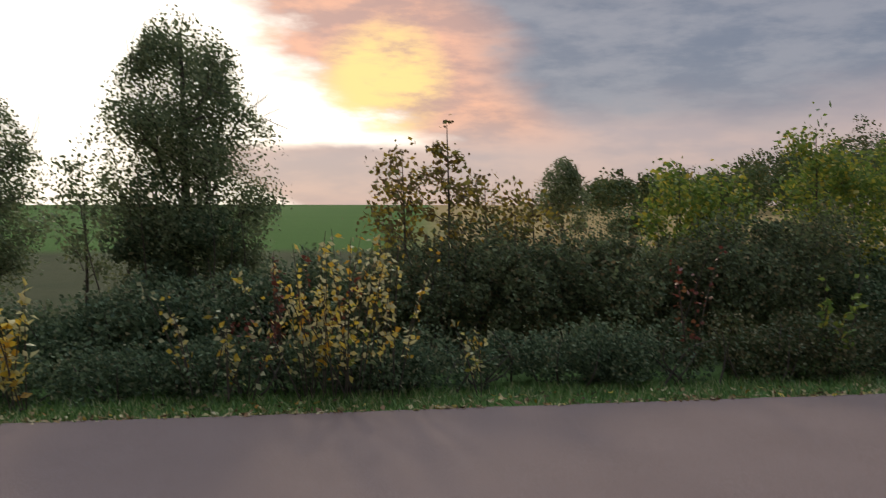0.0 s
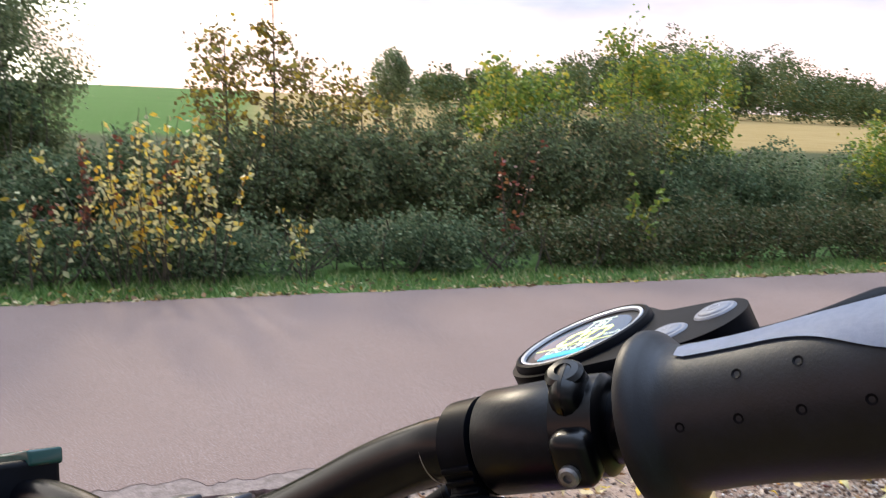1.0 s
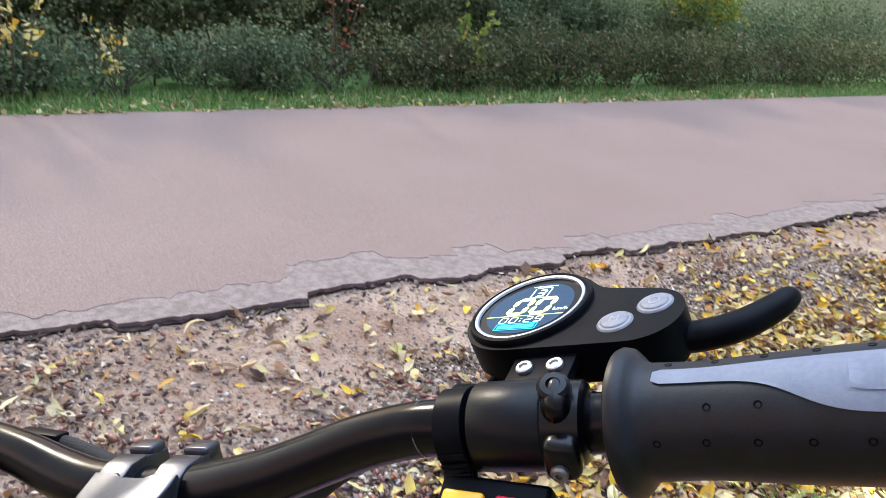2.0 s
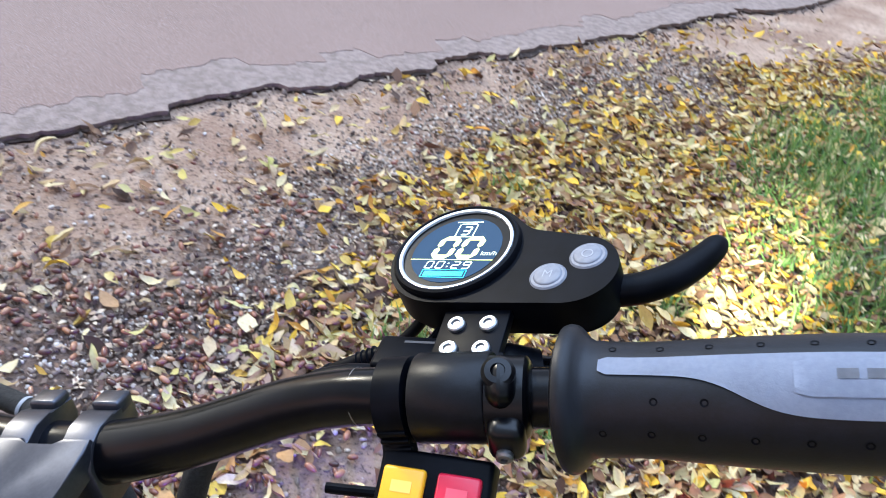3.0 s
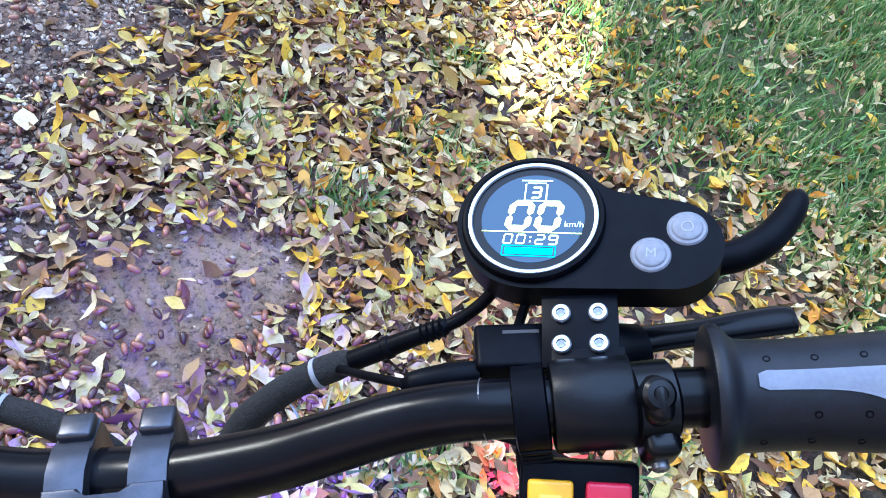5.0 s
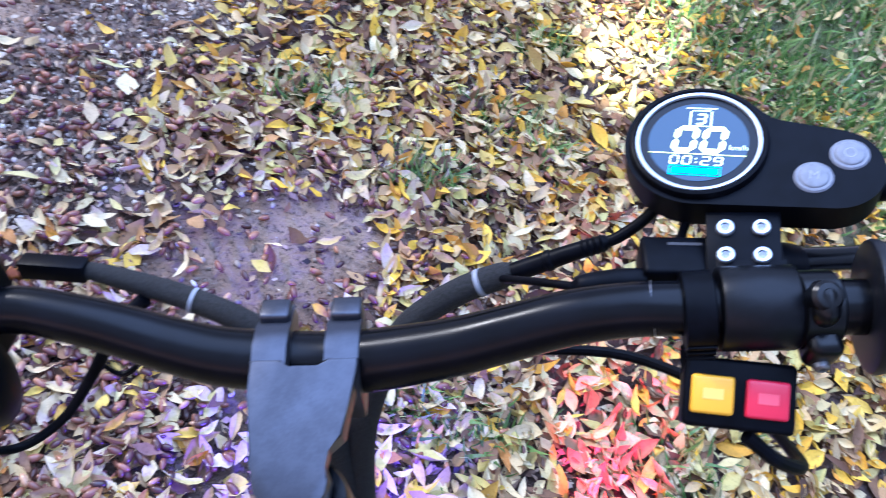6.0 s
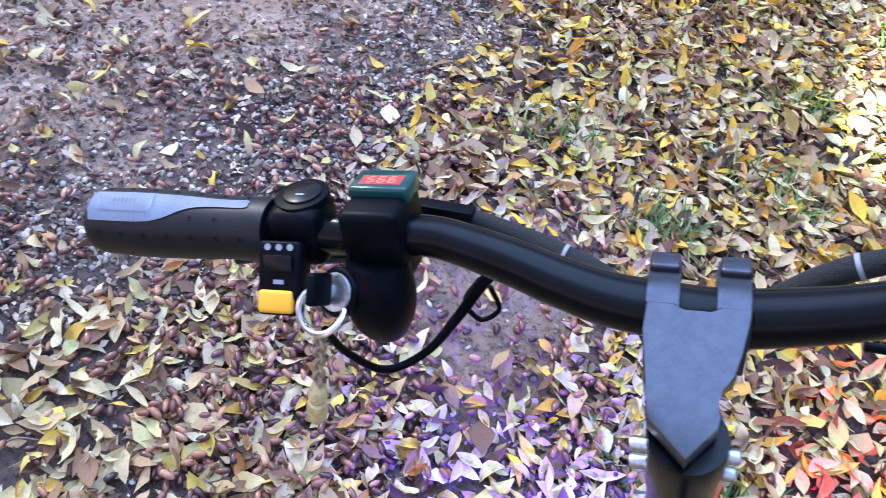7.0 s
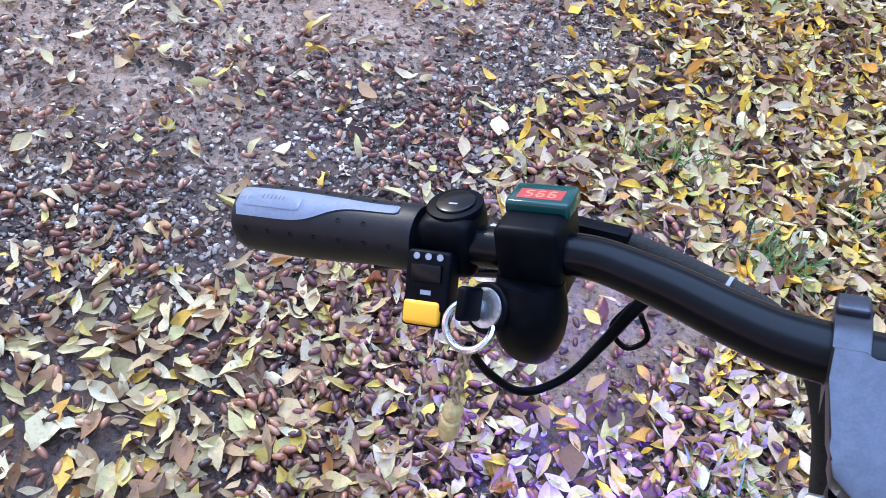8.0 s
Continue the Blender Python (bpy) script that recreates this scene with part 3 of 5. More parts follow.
def grassy(a, s):
    """How much the verge is grass, 0 to 1."""
    return ramp01(a - (2.38 + 0.95 * np.maximum(s, 0)), -0.45, 0.55) * ramp01(1.30 - s, -0.1, 0.35)


def bare(a, s):
    """The bare patch of damp earth beside the deck, 0 to 1."""
    return np.clip(1.7 * np.exp(-(((a - 0.86) / 0.27) ** 2 + ((s - 0.50) / 0.20) ** 2)), 0, 1)


def litter_edge(a):
    """How far towards the lane the thick leaf litter reaches."""
    return np.interp(a, [-0.5, 0.3, 0.85, 1.24, 1.76, 2.4], [1.18, 1.00, 1.00, 1.24, 1.52, 1.68])


def leafy(a, s, c):
    d = 0.08 + 0.92 * ramp01(litter_edge(a) + 0.2 * c - s, -0.12, 0.18)
    d = d * (1 - 0.93 * bare(a, s)) * (1.08 - 0.30 * np.exp(-((a - 0.62) / 0.30) ** 2)) * (0.62 + 0.9 * np.clip(c + 0.25, -0.08, 0.6))
    thin_out = ramp01(a, -3.4, -2.0) * ramp01(-a, -6.2, -4.4) * ramp01(s, -2.4, -0.9)
    return np.clip(d, 0, 1) * (0.66 + 0.26 * ramp01(a, 0.4, 1.2)) * (1 - 0.77 * grassy(a, s)) * ramp01(2.38 - s, -0.02, 0.1) * thin_out

# ---- setting: ground, lane ----
make_ground()
road = new("road", ragged_strip("road", 2.60, 5.55, 0.15, 0.03, 0.0302, road_mat, seed=2))
tagged(road, "narrow country lane of worn reddish-grey asphalt", "road", kind="structure")
road_edge = new("road_edge", ragged_strip("road_edge", 2.40, 2.80, 0.09, 0.02, 0.028, edge_mat, seed=7))
tagged(road_edge, "crumbling dusty grey asphalt rim beside the lane", "road edge", kind="structure")

# shade below the broken rim, painted as a dark brown strip
road_crack = new("road_crack", ragged_strip("road_crack", 2.40, 2.455, 0.09, 0.0, 0.007, material("dark_edge_shade", 0.9, colour=two_tone((0.028, 0.020, 0.017), (0.095, 0.070, 0.058), 25, 120), bump=grain(80, 0.01), spec=0.05), seed=7, follow=True))
tagged(road_crack, "dark strip painted as the shade under the broken lane edge", "road edge", kind="structure")

# ---- plants across the lane ----


def blades(rng, P, height, lean=0.35):
    n = len(P)
    base = ([(-0.05, 0, 0), (0.05, 0, 0), (0.036, 0.12, 0.55), (-0.036, 0.12, 0.55), (0.0, 0.42, 1.0)], [(0, 1, 2, 3), (3, 2, 4)])
    M = np.zeros((n, 3, 4))
    k = height * rng.uniform(0.45, 1.25, n)
    R = turns(rng, n, 1.0 - lean * 0.5)
    M[:, :, :3] = R * np.stack([k * 1.2, k, k], 1)[:, None, :]
    M[:, :, 3] = P
    return base, M


def stuff_mesh(name, rng, P, shapes, size, mat, flat, spread=0.3, lift=0.0, stretch=0.0):
    """Pieces of several shapes joined into one mesh."""
    P = np.array(P)
    which = rng.integers(0, len(shapes), len(P))
    bm = bmesh.new()
    for i, (v, f) in enumerate(shapes):
        Q = P[which == i].copy()
        if not len(Q):
            continue
        Q[:, 2] += lift * rng.uniform(0.2, 1.0, len(Q))
        me = batch(name, v, f, placements(rng, Q, size, flat, spread, stretch), mat)
        bm.from_mesh(me)
        bpy.data.meshes.remove(me)
    me = bpy.data.meshes.new(name)
    bm.to_mesh(me)
    bm.free()
    me.materials.append(mat)
    me.shade_smooth()
    return me


def clumps(rng, n, centre, size, lumps, hollow=0.55):
    """Leaf places on an uneven mass: many overlapping lumps, leaves mostly on their outsides."""
    c, h = np.array(centre, float), np.array(size, float) / 2
    L = rng.normal(size=(lumps, 3))
    L /= np.linalg.norm(L, axis=1)[:, None]
    L *= rng.uniform(0.25, 0.85, lumps)[:, None]
    L = c + L * h
    R = rng.uniform(0.14, 0.44, lumps)[:, None] * h.mean()
    pick = rng.integers(0, lumps, n)
    d = rng.normal(size=(n, 3))
    d /= np.linalg.norm(d, axis=1)[:, None]
    rad = rng.uniform(hollow, 1.0, n) ** 0.7
    P = L[pick] + d * R[pick] * rad[:, None]
    P[:, 2] = np.maximum(P[:, 2], 0.01)
    return P


def leaves_mesh(name, rng, P, size, mat, spread=0.4):
    v, f = SPRIG
    return batch(name, v, f, placements(rng, np.array(P), size, 0.0, spread, 0.25), mat)


def bush(name, a, s, size, n, leaf, mat, label, category, seed, lumps=26, stems=9, extra=None, stem_mat=None):
    """A shrub: stems from the ground, an uneven leafy mass, and loose shoots."""
    rng = np.random.default_rng(seed)
    root = new(name)
    root.location = place(a, s)
    P = clumps(rng, n, (0, 0, size[2] * 0.5), size, lumps)
    rot = np.array(Matrix.Rotation(math.atan2(0.585, 0.811), 3, "Z"))
    P = P @ rot.T
    part("foliage", leaves_mesh("foliage", rng, P, leaf, mat), mat, root)
    for i in range(stems):
        x, y = rng.uniform(-0.4, 0.4) * size[0], rng.uniform(-0.3, 0.3) * size[1]
        q = rot @ np.array([x, y, 0.0])
        top = q * 1.3 + np.array([*rng.normal(0, 0.12, 2), size[2] * rng.uniform(0.7, 1.0)])
        mid = (q + top) / 2 + rng.normal(0, 0.05, 3)
        part("stem", tube([(*q, 0.010), (*mid, 0.007), (*top, 0.003)], 0.01, 4, 5, scale=1.0), stem_mat or bark_mat, root)
    if extra:
        m2, cnt, sz, zlo, zhi, xlo, xhi, lf = extra
        Q = np.stack([rng.uniform(xlo, xhi, cnt) * size[0], -rng.uniform(0.15, 0.62, cnt) * size[1], rng.uniform(zlo, zhi, cnt) * size[2]], 1) @ rot.T
        part("bright_leaves", leaves_mesh("bright_leaves", rng, Q, lf, m2), m2, root, sz)
    return tagged(root, label, category)


def branch_run(rng, bm, p, d, length, r, depth, tips):
    """A limb that splits."""
    d = d / np.linalg.norm(d)
    mid = p + d * length * 0.5 + rng.normal(0, 0.05 * length, 3)
    end = p + d * length + rng.normal(0, 0.06 * length, 3)
    tube([(*p, r), (*mid, r * 0.8), (*end, r * 0.55)], r, 3, 6, scale=1.0, bm=bm)
    tips.append((end, depth))
    if depth > 0:
        for _ in range(3 if depth > 1 else 4):
            nd = d + rng.normal(0, 0.55, 3) + np.array([0, 0, 0.15])
            branch_run(rng, bm, p + (end - p) * rng.uniform(0.45, 1.0), nd, length * rng.uniform(0.5, 0.75), r * 0.5, depth - 1, tips)
    tips.append((mid, depth))


def tree(name, a, s, height, crown, n, leaf, mat, label, seed, low=0.25, lean=0.0, thin=False):
    """A tapered trunk with limbs, and a crown of small leaves round the twigs."""
    rng = np.random.default_rng(seed)
    root = new(name)
    p0 = place(a, s)
    root.location = (p0.x, p0.y, rise(p0.x, p0.y) - 0.02)
    bm = bmesh.new()
    top = np.array([lean, 0, height * 0.92])
    r0 = height * (0.010 if thin else 0.020)
    tube([(0, 0, 0, r0), (lean * 0.3 + 0.03, 0.02, height * 0.35, r0 * 0.75), (*top, r0 * 0.15)], r0, 6, 8, scale=1.0, bm=bm)
    part("trunk", from_bm("trunk", bm, bark_mat), bark_mat, root)
    tips = []
    k = 10 if thin else 16
    for i in range(k):
        h = low + (0.95 - low) * (i + 0.5) / k
        ang = i * 2.4 + rng.uniform(0, 0.8)
        reach = crown / 2 * (0.35 + 0.75 * math.sin(math.pi * min(1, 0.18 + 0.82 * (h - low) / (1 - low)) ** 0.9))
        up = rng.uniform(0.5, 1.0)
        d = np.array([math.cos(ang), math.sin(ang), up])
        bm = bmesh.new()
        branch_run(rng, bm, np.array([lean * h, 0, height * h * 0.86]), d, reach * (0.75 if thin else 0.56), r0 * 0.42 * (1.15 - h), 1 if thin else 2, tips)
        part("limb", from_bm("limb", bm, bark_mat), bark_mat, root)
    T = np.array([t for t, d in tips] + [top])
    pick = rng.integers(0, len(T), n)
    P = T[pick] + rng.normal(0, crown * (0.09 if thin else 0.052), (n, 3))
    P = P[P[:, 2] > height * low * 0.55]
    if not thin:
        fill = clumps(rng, n // 5, (0, 0, height * 0.54), (crown * 1.0, crown * 1.0, height * 0.86), 170, 0.0)
        P = np.concatenate([P, fill])
        # keep to an uneven, tapering crown
        h = np.clip(P[:, 2] / height, 0, 1.1)
        reach = np.interp(h, [0.0, 0.12, 0.32, 0.55, 0.78, 0.93, 1.0], [0.55, 0.80, 1.0, 0.88, 0.60, 0.30, 0.08])
        ang = np.arctan2(P[:, 1], P[:, 0])
        ragged = 0.90 + 0.20 * np.sin(ang * 3 + h * 9) * np.sin(h * 23 + ang) + rng.normal(0, 0.05, len(P))
        P = P[np.hypot(P[:, 0] - lean * h, P[:, 1]) < crown / 2 * reach * ragged]
    part("crown", leaves_mesh("crown", rng, P, leaf, mat), mat, root)
    return tagged(root, label, "tree")


def shoots(name, a, s, width, height, count, per, leaf, mat, label, seed):
    """A loose shrub of arching shoots with leaves set along them."""
    rng = np.random.default_rng(seed)
    root = new(name)
    root.location = place(a, s)
    P = []
    for i in range(count):
        off = LANE * rng.uniform(-0.5, 0.5) * width * 0.55 + ACROSS * rng.uniform(-0.12, 0.12)
        tilt = LANE * (rng.normal(0, 0.16) + off.dot(LANE) * 0.35) * height - ACROSS * abs(rng.normal(0, 0.18)) * height
        h = height * rng.uniform(0.45, 1.0)
        p0, p2 = np.array(off), np.array(off + tilt + Vector((0, 0, h)))
        p1 = p0 + (p2 - p0) * 0.5 + np.array([0, 0, 0.08 * h])
        run = spline([p0, p1, p2], 12)
        part("shoot", tube([(*p0, 0.006), (*p1, 0.0045), (*p2, 0.002)], 0.005, 4, 5, scale=1.0), bark_mat, root)
        for k in range(per):
            q = run[int(rng.uniform(0.22, 1.0) * (len(run) - 1))]
            P.append(q + rng.normal(0, 0.028, 3))
    part("foliage", leaves_mesh("foliage", rng, np.array(P), leaf, mat, 0.35), mat, root)
    return tagged(root, label, "shrub")


BRAMBLE = "dense dark green bramble hedge bush beside the lane"
# the hedge bank: low by the trees, shoulder high further along
for i, (a, s, w, d, h, n) in enumerate([(-5.6, 7.5, 1.9, 1.3, 0.80, 4200), (-4.0, 7.4, 1.9, 1.3, 0.75, 4600), (-2.6, 7.4, 1.8, 1.3, 0.72, 5200), (-1.4, 7.4, 1.7, 1.3, 0.80, 5600), (-0.2, 7.5, 1.6, 1.3, 1.05, 6200), (0.9, 7.6, 1.5, 1.5, 1.42, 7500),
                                        (1.9, 7.7, 1.5, 1.6, 1.46, 7500), (2.9, 7.7, 1.5, 1.6, 1.44, 7500), (3.9, 7.7, 1.6, 1.6, 1.50, 7500), (5.0, 7.8, 1.7, 1.6, 1.40, 7000), (6.2, 7.9, 1.8, 1.6, 1.28, 6000), (7.5, 8.0, 1.9, 1.6, 1.12, 5200), (9.2, 8.2, 2.4, 1.7, 1.0, 4800), (11.4, 8.4, 2.8, 1.8, 0.9, 4200), (14.0, 8.6, 3.2, 1.9, 0.9, 3600)]):
    tagged(bush("hedge_bush", a, s, (w * 1.25, d, h * (1.0 + 0.10 * math.sin(i * 2.3))), int(n * 2.4), 0.045, brown_hedge_mat if 5 <= i <= 9 else hedge_mat, BRAMBLE, "hedge", 40 + i, lumps=60), group="hedge bushes along the lane")
# low growth in front of the hedge
for i, (a, w, h, m) in enumerate([(-3.2, 2.2, 0.40, hedge_mat), (-1.3, 2.0, 0.42, hedge_mat), (0.5, 2.0, 0.46, hedge_mat), (2.3, 2.0, 0.52, hedge_mat), (4.1, 1.9, 0.60, weed_mat), (5.8, 2.0, 0.62, weed_mat), (7.8, 2.3, 0.60, weed_mat), (10.3, 3.0, 0.6, weed_mat)]):
    tagged(bush("verge_bush", a, 6.40, (w * 1.4, 0.75, h * 0.92), 11000, 0.036, m, "low tangled weeds and bramble shoots in front of the hedge", "weeds", 80 + i, lumps=50, stems=14), group="low growth by the hedge")

shoots("yellow_shrub", 0.30, 6.14, 1.5, 1.45, 30, 26, 0.058, yellow_shrub_mat, "loose shrub of shoots with yellowing autumn leaves", 11)
shoots("yellow_shrub", -0.68, 6.12, 1.0, 0.95, 12, 13, 0.058, yellow_shrub_mat, "sparse yellow-leaved shoots before the hedge", 15)
shoots("yellow_shrub", -2.26, 6.02, 0.45, 1.05, 9, 24, 0.078, yellow_shrub_mat, "slim shoots with orange and yellow leaves by the verge", 12)
shoots("red_shrub", -0.25, 6.5, 0.8, 1.2, 12, 30, 0.05, red_shrub_mat, "shrub with dark red autumn leaves", 13)
shoots("red_shrub", 3.3, 6.5, 0.25, 1.25, 4, 22, 0.05, red_shrub_mat, "small spray of reddish leaves in the hedge", 14)
shoots("green_shoot", 4.5, 6.3, 0.3, 1.2, 4, 26, 0.07, sapling_mat, "bright green leafy shoots before the hedge", 16)
shoots("green_shoot", 1.3, 6.12, 0.2, 0.92, 3, 22, 0.05, yellow_shrub_mat, "small pale green shoot before the hedge", 17)
tree("round_tree", -1.55, 9.6, 3.95, 2.75, 48000, 0.042, tree_mat, "small round dark-leaved tree behind the hedge", 21, low=0.06)
bush("green_bush", -1.55, 9.0, (1.5, 1.1, 1.95), 11000, 0.05, hedge_mat, "bushy dark green undergrowth round the tree foot", "bush", 22, lumps=26)
tree("round_tree", -4.75, 11.5, 3.6, 2.6, 36000, 0.045, tree_mat, "dark-leaved tree behind the low hedge", 23, low=0.08)
tree("sapling", -2.75, 9.9, 2.35, 0.9, 1500, 0.055, tree_mat, "slender half-bare young tree", 24, low=0.3, thin=True)
for i, (a, s, h, c, n, m, lab) in enumerate([(0.90, 8.2, 2.35, 0.85, 1300, tip_mat, "thin young tree with rusty leaves above the hedge"), (1.36, 8.1, 2.62, 0.55, 800, tip_mat, "tall thin shoot with dark leaf tufts above the hedge"),
                                            (1.80, 8.3, 2.05, 0.9, 1000, tip_mat, "young tree with orange-yellow leaves above the hedge"), (2.35, 8.4, 1.9, 0.9, 800, tip_mat, "sparse young tree with yellow leaves above the hedge"),
                                            (4.0, 8.3, 2.15, 1.0, 2200, sapling_mat, "young tree with fresh green leaves above the hedge"), (4.55, 8.4, 2.1, 0.95, 1900, sapling_mat, "bright green young tree above the hedge"),
                                            (5.7, 8.4, 2.68, 0.95, 2300, sapling_mat, "green young ash tree standing above the hedge"), (6.25, 8.5, 2.3, 1.1, 2600, sapling_mat, "yellow-green young tree above the hedge"),
                                            (6.95, 8.6, 2.6, 0.95, 2400, sapling_mat, "tall thin green sapling above the hedge"), (9.2, 7.6, 1.5, 1.1, 2600, sapling_mat, "light green bushy young tree by the verge")]):
    tagged(tree("sapling", a, s, h, c, n, 0.06, m, lab, 60 + i, low=0.34, thin=True), group="young trees in the hedge")


def make_far_woods():
    """The wooded hill: overlapping crowns of many clumps."""
    rng = np.random.default_rng(5)
    P = []
    for i in range(230):
        f = rng.uniform(0.31, 1.7)
        s = rng.uniform(95, 150)
        p = place(s * f, s)
        h = (6.0 + 9.0 * math.exp(-((f - 0.78) / 0.24) ** 2) + 2.0 * ramp01(f, 0.9, 1.7)) * rng.uniform(0.85, 1.1)
        w = rng.uniform(5, 9)
        P.append(clumps(rng, 1100, (p.x, p.y, rise(p.x, p.y) + h * 0.42), (w, w, h), 26))
    P = np.concatenate(P)
    ob = new("far_woods", leaves_mesh("far_woods", rng, P, 0.42, wood_mat))
    return tagged(ob, "wooded hillside in green and first autumn tints", "woods", kind="stuff")


make_far_woods()
tree("field_tree", 10.2, 34.0, 3.7, 3.0, 9000, 0.11, tree_mat, "rounded dark green tree at the field's edge", 31, low=0.08)
bush("field_bush", 15.5, 40.0, (5.0, 2.5, 1.6), 5000, 0.12, wood_mat, "low pale green bushes in the field", "bush", 33)

# ---- grass, leaves, acorns and gravel ----
rng = np.random.default_rng(3)
a, s, P = field(rng, 46000, -6, 14, 5.53, 6.25, lambda a, s, c: np.clip(0.65 + c, 0.1, 1))
P[:, 2] = -0.01
(v, f), M = blades(rng, P, 0.082, 0.7)
tagged(new("verge_grass", batch("verge_grass", v, f, M, grass_mat)), "short green grass verge along the far lane edge", "grass", kind="stuff")
a, s, P = field(rng, 120000, 0.6, 6.4, -2.2, 1.6, lambda a, s, c: grassy(a, s) * np.clip(0.62 + 1.3 * c, 0.25, 1) * ramp01(-a, -6.4, -5.0) * ramp01(s, -2.2, -0.8))
(v, f), M = blades(rng, P, 0.085, 0.7)
tagged(new("near_grass", batch("near_grass", v, f, M, grass_mat)), "patchy green grass with fallen leaves in it", "grass", kind="stuff")
tufts = []
for cx, cy in ((0.61, 1.46), (0.52, 1.50), (0.78, 1.21), (0.86, 1.16), (0.96, 2.41), (1.21, 1.28), (1.08, 1.40), (0.66, 0.52), (0.78, 0.44), (1.30, 0.70), (1.42, 0.45), (1.2, 0.30), (1.35, 1.75)):
    for _ in range(110):
        tufts.append((cx + rng.normal(0, 0.05), cy + rng.normal(0, 0.04), -0.004))
(v, f), M = blades(rng, np.array(tufts), 0.078, 0.9)
tagged(new("grass_tufts", batch("grass_tufts", v, f, M, grass_mat)), "small green grass tufts among the fallen leaves", "grass", kind="stuff")

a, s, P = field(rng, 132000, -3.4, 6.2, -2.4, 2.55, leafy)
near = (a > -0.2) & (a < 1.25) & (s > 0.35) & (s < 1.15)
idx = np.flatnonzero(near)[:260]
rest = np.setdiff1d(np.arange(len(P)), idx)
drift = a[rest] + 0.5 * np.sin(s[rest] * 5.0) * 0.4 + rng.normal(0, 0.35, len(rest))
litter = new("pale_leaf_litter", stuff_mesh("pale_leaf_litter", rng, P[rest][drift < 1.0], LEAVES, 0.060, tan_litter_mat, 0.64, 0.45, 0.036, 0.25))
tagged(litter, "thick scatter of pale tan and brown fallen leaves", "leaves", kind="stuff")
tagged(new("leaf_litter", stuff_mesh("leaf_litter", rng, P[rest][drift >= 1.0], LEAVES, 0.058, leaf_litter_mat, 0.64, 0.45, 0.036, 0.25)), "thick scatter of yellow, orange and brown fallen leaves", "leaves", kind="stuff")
P3 = field(rng, 5200, -4, 9.0, 5.51, 5.95, lambda a, s, c: 0.10 + 0.75 * np.exp(-((s - 5.57) / 0.07) ** 2) * np.clip(0.6 + 1.5 * c, 0.1, 1))[2]
P3[:, 2] += 0.01
far_litter = new("verge_leaves", stuff_mesh("verge_leaves", rng, P3, LEAVES, 0.058, tan_litter_mat, 0.6, 0.3, 0.03))
tagged(far_litter, "pale fallen leaves along the far lane edge", "leaves", kind="stuff")


def acorn_density(a, s, c):
    d = np.exp(-((s - 0.95) / 0.75) ** 2) * (0.40 + 0.60 * ramp01(1.8 - a, 0, 1.4)) + 1.25 * np.exp(-(((a - 0.45) / 0.5) ** 2 + ((s - 0.42) / 0.33) ** 2))
    return np.clip(d * np.maximum(0.34 + 1.8 * c, 0.16), 0, 1) * ramp01(2.38 - s, 0, 0.2)


aa, sa, PA = field(rng, 36000, -2.3, 3.4, -0.6, 2.5, acorn_density)
PA[:, 2] += rng.uniform(0.007, 0.040, len(PA))
AC = acorn_shape()
nearA = np.flatnonzero((aa > -0.1) & (aa < 1.0) & (sa > 0.3) & (sa < 1.1))[:150]
restA = np.setdiff1d(np.arange(len(PA)), nearA)
acorns = new("acorns", batch("acorns", AC[0], AC[1], placements(rng, PA[restA], 0.027, 0.88, 0.2), acorn_mat, True))
tagged(acorns, "many brown fallen acorns on bare earth", "acorns", kind="stuff")


def gravel_density(a, s, c):
    d = np.exp(-((s - litter_edge(a) - 0.12) / 0.27) ** 2) * (0.6 + 1.2 * np.clip(c + 0.2, 0, 1)) + 0.05
    return np.clip(d, 0, 1) * ramp01(2.40 - s, 0, 0.1) * (1 - grassy(a, s))


PG = field(rng, 90000, -2.4, 4.2, 0.3, 2.45, gravel_density)[2]
tagged(new("gravel", stuff_mesh("gravel", rng, PG, [ico(1, (1, 0.8, 0.6)), ico(1, (1.2, 0.7, 0.5)), ico(1, (0.9, 0.9, 0.7))], 0.0135, stone_mat, 0.5, 0.7)), "loose small grey and brown gravel", "gravel", kind="stuff")
crumb_mat = material("leaf_crumb", 0.7, colour=by_island([(0.0, (0.020, 0.013, 0.012)), (0.35, (0.10, 0.058, 0.042)), (0.70, (0.29, 0.19, 0.13)), (1.0, (0.58, 0.47, 0.34))]))
CRUMBS = [([(-0.5, -0.1, 0.0), (0.0, -0.28, 0.14), (0.5, 0.02, 0.02), (0.05, 0.30, 0.10)], [(0, 1, 3), (1, 2, 3)]), ([(-0.5, 0, 0.1), (-0.1, -0.22, 0.0), (0.5, -0.05, 0.16), (0.1, 0.26, 0.22)], [(0, 1, 3), (1, 2, 3)])]
bits = stuff_mesh("leaf_crumbs", rng, field(rng, 125000, -2.4, 4.6, -0.3, 2.55, lambda a, s, c: np.clip(0.45 + 1.4 * c, 0.05, 1) * (1 - 0.6 * ramp01(s, 1.7, 2.2)) * (1 - 0.7 * bare(a, s)) + 0.5 * np.exp(-((s - litter_edge(a) - 0.05) / 0.18) ** 2))[2], CRUMBS, 0.020, crumb_mat, 0.6, 0.7, 0.010)
tagged(new("leaf_crumbs", bits), "small brown crumbs of leaf and bark on the earth", "debris", kind="stuff")
bm = bmesh.new()
